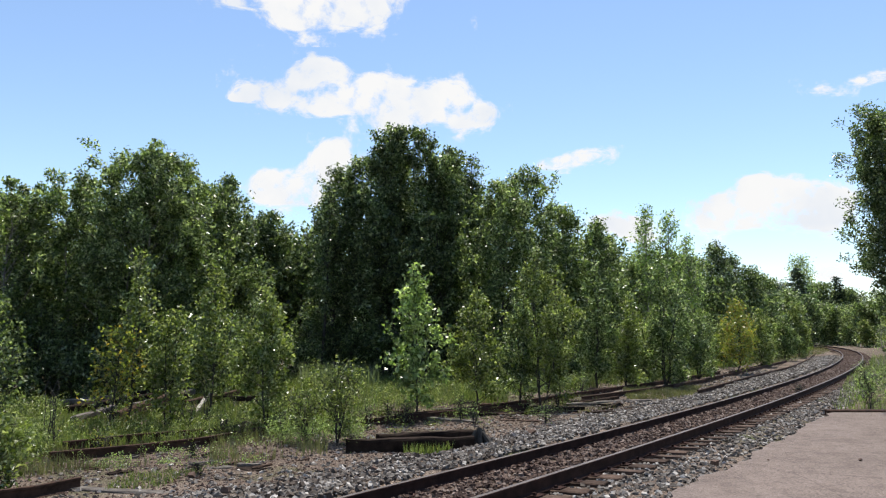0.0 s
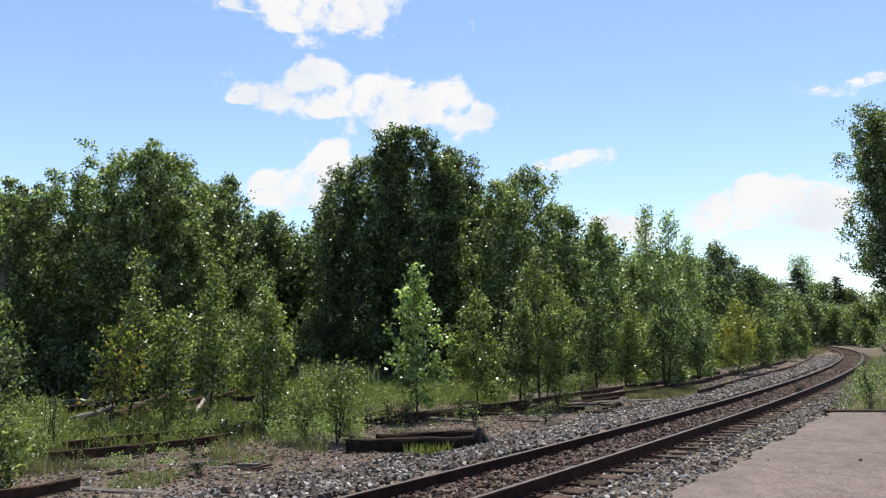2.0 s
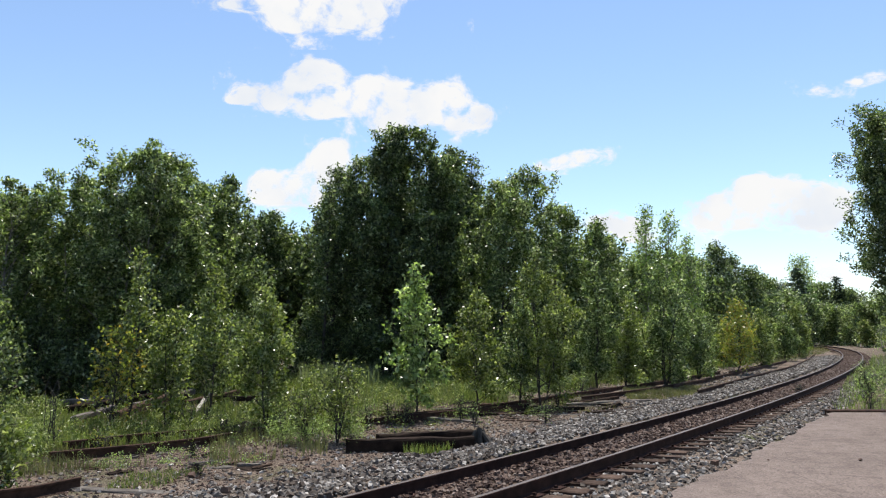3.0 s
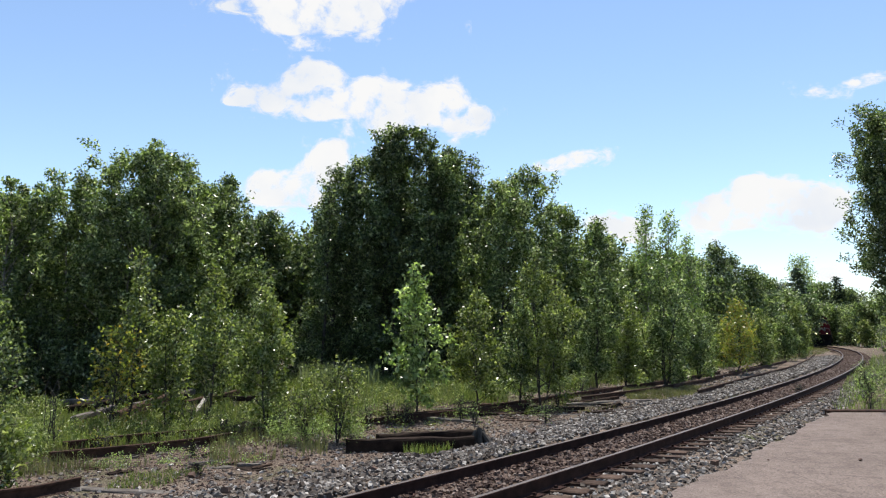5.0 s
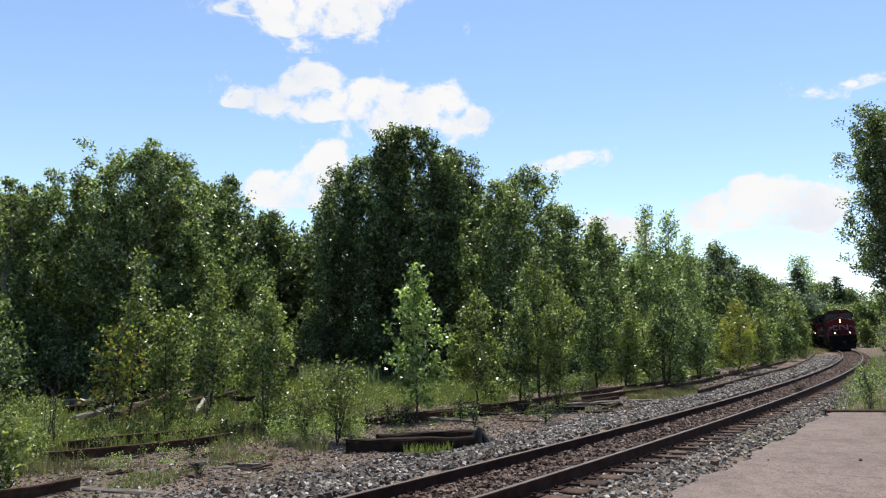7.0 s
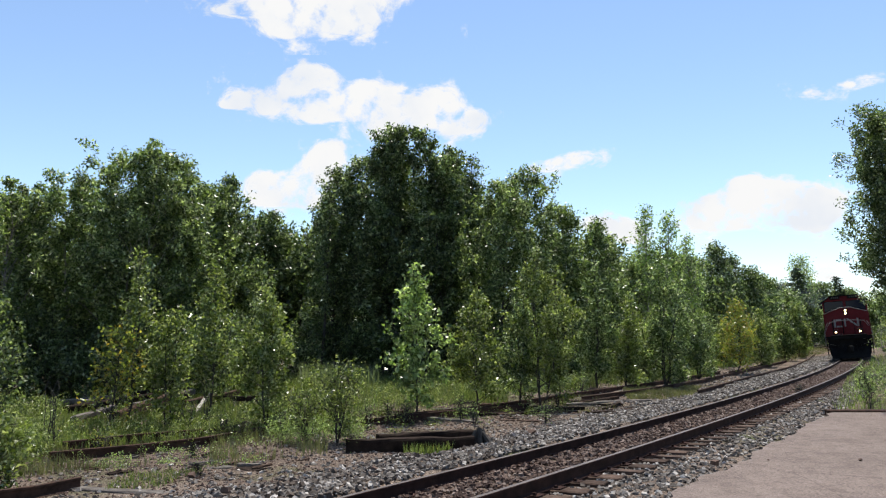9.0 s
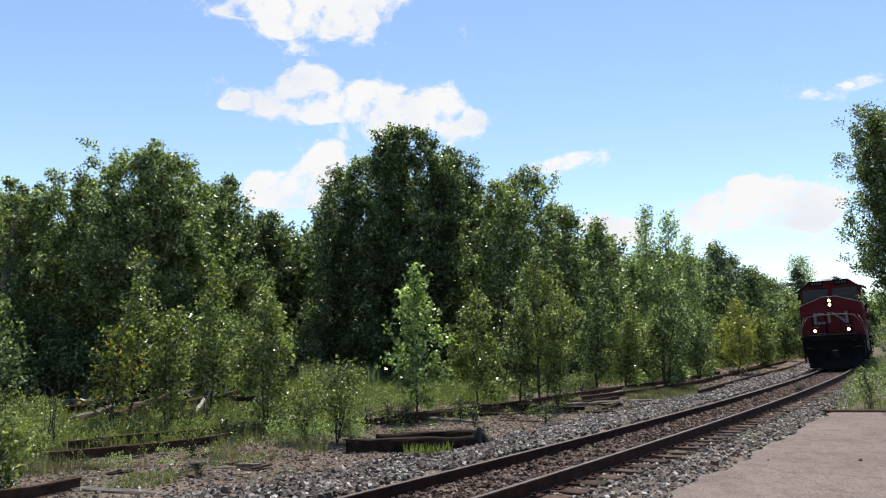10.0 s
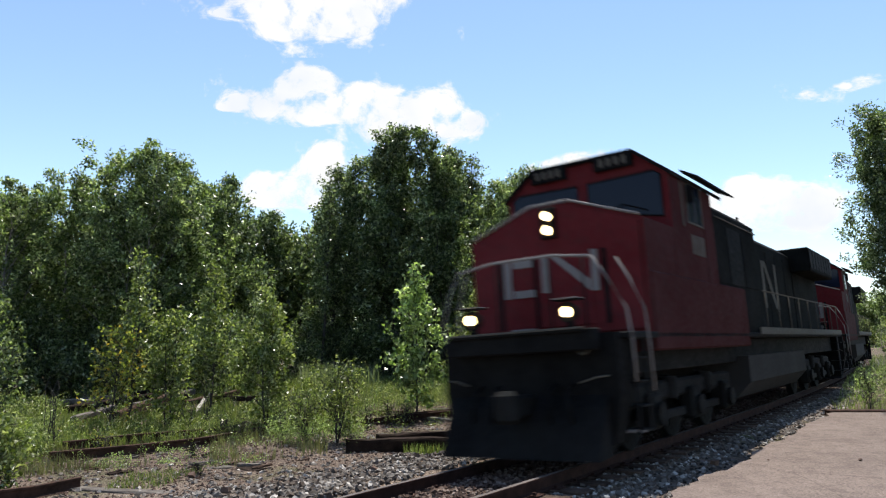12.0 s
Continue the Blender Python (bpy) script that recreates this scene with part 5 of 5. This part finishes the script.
        part("headlight", bm, LAMP_LIT, root, "glowing round headlight")
    for sx in (-0.8, 0.8):
        bm = bmesh.new()
        drum(bm, 0.15, 0.16, Matrix.Translation((sx, 10.36, 2.09)) @ turn, 24, 0.12)
        boxed(bm, (sx - 0.18, 10.28, 2.25), (sx + 0.18, 10.5, 2.27))
        boxed(bm, (sx - 0.04, 10.3, 1.82), (sx + 0.04, 10.38, 1.98))
        part("ditch_light_housing", bm, BLACK, root, "hooded ditch light housing")
        bm = bmesh.new()
        drum(bm, 0.072, 0.03, Matrix.Translation((sx, 10.455, 2.09)) @ turn, 24)
        part("ditch_light", bm, LAMP_LIT, root, "glowing round ditch light")
        box_part("light_hood", [((sx - 0.19, 10.28, 2.272), (sx + 0.19, 10.52, 2.285))], WHITE, root, "pale lamp hood", 0.003)
    # cab
    bm = bmesh.new()
    prism(bm, [(-1.54, 1.5), (1.54, 1.5), (1.54, 4.44), (0.98, 4.89), (-0.98, 4.89), (-1.54, 4.44)], 5.3, 7.75)
    cab = part("cab", bm, RED, root, "faded red cab")
    shade_flanks(cab, RED_SHADED)
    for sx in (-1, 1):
        # Skirt takes the darkened red too, as if in shade.
        box_part("cab_skirt", [((sx * 1.3 - 0.26, 3.4, 1.5), (sx * 1.3 + 0.26, 9.05, 2.7))], RED_SHADED, root, "dusty red lower side panel, darkened for shade", 0.03)
    bm = bmesh.new()
    prism(bm, [(-1.58, 4.41), (-1.6, 4.47), (-0.98, 4.96), (0.98, 4.96), (1.6, 4.47), (1.58, 4.41), (0.97, 4.9), (-0.97, 4.9)], 4.7, 7.85)
    part("cab_roof", bm, BLACK, cab, "dark cab roof")
    for sx in (-1, 1):
        a, b = (sx * 0.1, sx * 1.42)
        bm = bmesh.new()
        prism(bm, [(a, 3.97), (b, 3.72), (b, 4.44), (sx * 1.3, 4.52), (a, 4.5)], 7.75, 7.765)
        ws = part("windshield", bm, GLASS, cab, "dark tinted windshield")
        rim = [(a, 7.765, 3.97), (b, 7.765, 3.72), (b, 7.765, 4.44), (sx * 1.3, 7.765, 4.52), (a, 7.765, 4.5), (a, 7.765, 3.97)]
        pipe("windshield_rim", rim, 0.018, BLACK, ws)
        pipe("wiper", [(sx * 0.4, 7.79, 3.9), (sx * 0.75, 7.8, 4.02), (sx * 1.15, 7.79, 3.86)], 0.012, BLACK, ws)
        board = box_part("number_board", [((min(sx * 0.28, sx * 0.98), 7.75, 4.67), (max(sx * 0.28, sx * 0.98), 7.86, 4.93))], BLACK, cab, "black number board", 0.01)
        for k in range(4):
            x0 = sx * 0.63 - 0.26 + k * 0.14
            box_part("figure_bar", [((x0, 7.86, 4.73), (x0 + 0.085, 7.868, 4.87))], DULL, board, "pale plain bar", 0.002)
        # cab side
        s = sx * 1.54
        win = box_part("side_window", [((s - 0.012, 6.05, 3.72), (s + 0.012, 6.85, 4.42))], GLASS, cab, "dark cab side window", 0.004)
        box_part("window_frame", [((s - 0.02, y0, z0), (s + 0.02, y1, z1)) for y0, y1, z0, z1 in ((6.0, 6.05, 3.68, 4.46), (6.85, 6.9, 3.68, 4.46), (6.05, 6.85, 4.42, 4.46), (6.05, 6.85, 3.68, 3.72), (6.42, 6.46, 3.72, 4.42))], DULL, win, "pale window frame", 0.004)
        bm = bmesh.new()
        prism(bm, [(s * 0.985, 4.6), (s + sx * 0.28, 4.44), (s + sx * 0.28, 4.475), (s * 0.985, 4.64)], 4.6, 7.0)
        part("sun_visor", bm, BLACK, cab, "dark awning over the side window")
        box_part("corner_post", [((s - 0.015, 7.1, 3.6), (s + 0.015, 7.17, 4.45))], DULL, cab, "", 0.004)
        for k in range(4):
            y0 = 6.75 - k * 0.2
            box_part("figure_bar", [((s - 0.006, y0 - 0.13, 3.14), (s + 0.008, y0, 3.5))], DULL, cab, "pale plain bar", 0.002)
        box_part("cab_door", [((s - 0.015, 5.32, 1.95), (s + 0.012, 5.95, 3.9))], RED_SHADED, cab, "", 0.006)
        box_part("mirror", [((s + sx * 0.12 - 0.06, 7.0, 4.0), (s + sx * 0.12 + 0.06, 7.03, 4.32))], BLACK, cab, "", 0.004)
    pipe("horn_bracket", [(-0.1, 6.9, 4.95), (-0.1, 6.9, 5.06), (0.35, 6.9, 5.07), (0.35, 6.9, 4.95)], 0.015, STEEL, cab)
    # equipment box behind the cab
    bm = bmesh.new()
    prism(bm, [(-1.5, 1.78), (1.5, 1.78), (1.5, 4.2), (1.25, 4.42), (-1.25, 4.42), (-1.5, 4.2)], 1.7, 5.3)
    aux = part("equipment_box", bm, HOOD_GREY, root, "dark equipment compartment behind the cab")
    for sx in (-1, 1):
        s = sx * 1.5
        for j, (y0, y1) in enumerate(((4.3, 5.2), (3.1, 4.2), (1.85, 3.0))):
            box_part("panel", [((s - 0.012, y0, 2.75), (s + 0.015, y1, 3.95))], HOOD_GREY if j != 1 else BLACK, aux, "", 0.008)
        pipe("grab_rail", [(s + sx * 0.05, 5.1, 4.05), (s + sx * 0.05, 1.8, 4.05)], 0.014, DULL, aux)
        pipe("lifting_eye", [(sx * 1.2, 1.8, 4.4), (sx * 1.2, 1.8, 4.52), (sx * 1.2, 1.7, 4.52), (sx * 1.2, 1.7, 4.4)], 0.02, STEEL, aux)
    # long hood
    bm = bmesh.new()
    prism(bm, [(-0.95, 1.78), (0.95, 1.78), (0.95, 4.25), (0.7, 4.47), (-0.7, 4.47), (-0.95, 4.25)], -5.6, 1.7)
    hood = part("long_hood", bm, HOOD_GREY, root, "dark long engine hood")
    for sx in (-1, 1):
        s = sx * 0.95
        for k in range(6):
            y0 = 1.55 - k * 1.2
            box_part("hood_door", [((s - 0.012, y0 - 1.1, 1.95), (s + 0.014, y0, 4.1))], HOOD_GREY, hood, "", 0.008)
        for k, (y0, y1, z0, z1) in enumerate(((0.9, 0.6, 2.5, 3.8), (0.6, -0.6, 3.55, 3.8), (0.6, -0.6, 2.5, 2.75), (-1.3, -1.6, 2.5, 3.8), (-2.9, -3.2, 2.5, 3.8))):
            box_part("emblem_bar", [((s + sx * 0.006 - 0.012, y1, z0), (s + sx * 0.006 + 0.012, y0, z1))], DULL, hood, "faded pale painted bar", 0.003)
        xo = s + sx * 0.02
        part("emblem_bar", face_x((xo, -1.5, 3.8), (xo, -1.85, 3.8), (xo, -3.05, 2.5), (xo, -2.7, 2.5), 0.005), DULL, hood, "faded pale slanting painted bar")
        # handrail with posts along the walkway
        rail_x = sx * 1.53
        pipe("handrail", [(rail_x, 1.6, 2.75), (rail_x, -10.2, 2.75)], 0.017, DULL, root, "thin pale handrail")
        for k in range(9):
            y0 = 1.4 - k * 1.42
            pipe("stanchion", [(rail_x, y0, 1.78), (rail_x, y0, 2.75)], 0.015, DULL, root)
    box_part("exhaust_stack", [((-0.3, -1.9, 4.45), (0.3, -0.9, 4.62))], BLACK, hood, "sooty exhaust stack", 0.02)
    box_part("radiator", [((-1.55, -10.2, 3.75), (1.55, -5.6, 4.52))], HOOD_GREY, root, "overhanging radiator box", 0.04)
    box_part("radiator_body", [((-0.98, -10.1, 1.78), (0.98, -5.6, 3.75))], HOOD_GREY, root, "", 0.02)
    for sx in (-1, 1):
        for k in range(8):
            box_part("radiator_grille", [((sx * 1.555 - 0.01, -10.0 + k * 0.56, 3.85), (sx * 1.555 + 0.012, -9.52 + k * 0.56, 4.42))], BLACK, root, "", 0.004)
        for z in (0.45, 0.8, 1.15, 1.45):
            box_part("step", [((sx * 1.35 - 0.2, -10.3, z), (sx * 1.35 + 0.2, -9.95, z + 0.03))], STEEL, root, "", 0.005)
    box_part("rear_pilot", [((-1.4, -10.65, 0.25), (1.4, -10.35, 1.78))], BLACK, root, "", 0.03)
    box_part("rear_coupler", [((-0.15, -11.1, 0.7), (0.15, -10.6, 0.98))], STEEL, root, "", 0.03)
    # front handrails and the curved stair rails
    ry = 10.2
    pipe("front_handrail", [(-1.12, ry, 2.86), (-0.5, ry, 2.94), (0.5, ry, 2.94), (1.12, ry, 2.86)], 0.02, WHITE, root, "pale front handrail")
    for sx in (-1, 1):
        pipe("stair_handrail", [(sx * 1.12, ry, 2.86), (sx * 1.32, ry, 2.55), (sx * 1.53, ry - 0.1, 2.1), (sx * 1.56, ry - 0.15, 1.6), (sx * 1.55, ry - 0.18, 1.1)], 0.016, WHITE, root, "curved pale stair handrail")
        pipe("stair_handrail", [(sx * 1.3, 9.75, 2.86), (sx * 1.45, 9.7, 2.55), (sx * 1.6, 9.6, 2.1), (sx * 1.6, 9.52, 1.6), (sx * 1.6, 9.5, 0.95)], 0.016, WHITE, root, "curved pale stair handrail")
        for px in (0.45, 0.98):
            pipe("front_post", [(sx * px, ry, 1.8), (sx * px, ry, 2.9)], 0.016, BLACK, root)
    ring = [(-1.0 + 0.09 * math.cos(a), 10.45, 1.62 + 0.12 * math.sin(a)) for a in np.linspace(0, 6.283, 13)]
    pipe("hand_brake_loop", ring, 0.014, DULL, root)
    # tank and bogies
    bm = bmesh.new()
    prism(bm, [(-1.1, 0.42), (1.1, 0.42), (1.42, 0.75), (1.42, 1.3), (-1.42, 1.3), (-1.42, 0.75)], -3.4, 3.2)
    part("fuel_tank", bm, TANK, root, "dusty grey fuel tank")
    for by in (6.6, -6.6):
        bm = bmesh.new()
        for sx in (-1, 1):
            boxed(bm, (sx * 1.08 - 0.1, by - 2.75, 0.72), (sx * 1.08 + 0.1, by + 2.75, 1.02), None, 0.05)
            for ay in AXLES:
                boxed(bm, (sx * 1.16 - 0.14, by + ay - 0.24, 0.32), (sx * 1.16 + 0.14, by + ay + 0.24, 0.86), None, 0.05)
                drum(bm, 0.17, 0.1, Matrix.Translation((sx * 1.33, by + ay, 0.55)) @ Matrix.Rotation(radians(90), 4, "Y"), 16)
            for ay in (1.0, -1.0):
                drum(bm, 0.14, 0.34, Matrix.Translation((sx * 1.14, by + ay, 0.9)), 14)
                boxed(bm, (sx * 1.2 - 0.05, by + ay - 0.45, 0.42), (sx * 1.2 + 0.05, by + ay + 0.45, 0.56), None, 0.02)
        boxed(bm, (-1.05, by - 1.4, 0.7), (1.05, by - 0.7, 1.0), None, 0.04)
        boxed(bm, (-1.05, by + 0.7, 0.7), (1.05, by + 1.4, 1.0), None, 0.04)
        bogie = part("bogie", bm, STEEL, root, "grimy three-axle bogie frame")
        for ay in AXLES:
            bm = bmesh.new()
            rot = Matrix.Rotation(radians(90), 4, "Y")
            drum(bm, 0.09, 1.9, rot, 12)
            for sx in (-1, 1):
                drum(bm, WHEEL, 0.13, Matrix.Translation((sx * 0.76, 0, 0)) @ rot, 32)
                drum(bm, WHEEL + 0.03, 0.03, Matrix.Translation((sx * 0.69, 0, 0)) @ rot, 32)
                drum(bm, 0.2, 0.05, Matrix.Translation((sx * 0.84, 0, 0)) @ rot, 16)
                for q in range(3):
                    boxed(bm, (sx * 0.83 - 0.01, -0.06, 0.24), (sx * 0.83 + 0.01, 0.06, 0.4), Matrix.Rotation(q * 2.094, 4, "X"))
            ws = part("wheelset", bm, STEEL, bogie, "steel wheels on their axle")
            ws.location = (0, by + ay, WHEEL)
    return root


LOCO = locomotive()
LOCO2 = copy_thing(LOCO, pose(0, 0, 0))
LAMP_OFF = material("unlit_lamp_glass", (0.12, 0.12, 0.12), 0.2)
for o in LOCO2.children_recursive:
    if o.name.startswith(("headlight", "ditch_light")) and o.data.materials[0] == LAMP_LIT:
        o.data = o.data.copy()
        o.data.materials[0] = LAMP_OFF
        o["label"] = "unlit round lamp"
LOCO2["label"] = "red-nosed black diesel locomotive coupled second with lamps unlit"
WHEELSETS = [o for r in (LOCO, LOCO2) for o in r.children_recursive if o.name.startswith("wheelset")]


# ---- exhaust haze ----
def smoke_material():
    m = bpy.data.materials.new("thin_exhaust_smoke")
    m.use_nodes = True
    nt = m.node_tree
    nt.nodes.remove(nt.nodes["Principled BSDF"])
    d = node(m, "ShaderNodeBsdfDiffuse")
    d.inputs["Color"].default_value = (0.16, 0.17, 0.2, 1)
    tr = node(m, "ShaderNodeBsdfTransparent")
    mix = node(m, "ShaderNodeMixShader", Fac=0.07)
    link(m, tr.outputs[0], mix.inputs[1])
    link(m, d.outputs[0], mix.inputs[2])
    link(m, mix.outputs[0], nt.nodes["Material Output"].inputs["Surface"])
    return m


SMOKE = smoke_material()
PUFFS = []
for i in range(3):
    bm = bmesh.new()
    bmesh.ops.create_icosphere(bm, subdivisions=3, radius=1.0)
    for v in bm.verts:
        v.co *= 1.0 + 0.35 * noise.noise(v.co * 1.6 + Vector((i * 3.1, 0, 0)))
        v.co.z *= 0.75
    for f in bm.faces:
        f.smooth = True
    puff = part("smoke_puff", bm, SMOKE, None)
    puff.scale = (0.9 + 0.5 * i,) * 3
    tagged(puff, "thin grey puff of diesel exhaust above the train", "smoke", "exhaust smoke")
    PUFFS.append((puff, i))


# ---- motion ----
TIMES = [0.0, 4.8, 5.5, 6.0, 6.5, 7.0, 8.0, 9.0, 9.5, 10.0, 10.5, 11.0, 11.5, 12.0]
NOSE = [212.5, 130.5, 119.0, 110.7, 102.3, 94.0, 74.6, 54.6, 45.4, 36.6, 27.9, 19.5, 11.0, 2.0]


def nose_at(t):
    """How far along the line the leading nose is at t; it comes towards the camera."""
    return float(np.interp(t, TIMES, NOSE))


def smooth_nose(t):
    return sum(nose_at(t + d) for d in (-0.3, -0.2, -0.1, 0, 0.1, 0.2, 0.3)) / 7 if t < 11.6 else nose_at(t)


def train_pose(s_nose):
    """The pose of a locomotive whose nose is at that station, riding on its two bogies."""
    a, b = on_track(s_nose + 4.0), on_track(s_nose + 17.2)
    f = Vector((a[0] - b[0], a[1] - b[1], 0)).normalized()
    mid = Vector(((a[0] + b[0]) / 2, (a[1] + b[1]) / 2, 0.0))
    return Matrix.Translation(mid) @ Matrix.Rotation(math.atan2(-f.x, f.y), 4, "Z") @ Matrix.Rotation(radians(CANT), 4, "Y")


def motions():
    ts = [i * 0.25 for i in range(49)]
    walk(LOCO, [(t, train_pose(smooth_nose(t))) for t in ts])
    walk(LOCO2, [(t, train_pose(smooth_nose(t) + 22.3)) for t in ts])
    for ob, mid, (du, dv) in CLOUDS:
        k = FAR / 1271.4
        side, up = Vector((1, 0, 0)), Vector((0, -0.25, 0.97))
        walk(ob, [(t, Matrix.Translation(mid + (side * du - up * dv) * k * t / 12)) for t in (0, 3, 6, 9, 12)])
    for ws in WHEELSETS:
        base = ws.location.copy()
        start = smooth_nose(0.0)
        walk(ws, [(q / 30, Matrix.Translation(base) @ Matrix.Rotation((smooth_nose(q / 30) - start) / WHEEL, 4, "X")) for q in range(361)])
    for puff, i in PUFFS:
        rows = []
        for q in range(25):
            t = q * 0.5
            s = smooth_nose(t) if t < 6.5 else smooth_nose(6.5) - (t - 6.5) * 1.5
            x, y, z, a = on_track(s + 14.0 + i * 3.0, -1.0, 6.0 + 0.7 * i + max(0, t - 6) * 0.15)
            rows.append((t, pose(x - 0.12 * i, y, z, 0, 0, 15 * math.sin(t + i))))
        walk(puff, rows)
    for tree_ob, sway, i in SWAYING:
        base = tree_ob.location.copy()
        rows = []
        for q in range(25):
            t = q * 0.5
            lean = sway * (0.6 * math.sin(t * 1.3 + i * 0.7) + 0.4 * math.sin(t * 2.3 + i))
            rows.append((t, Matrix.Translation(base) @ pose(0, 0, 0, 0.3 * lean, lean, 0)))
        walk(tree_ob, rows)


motions()
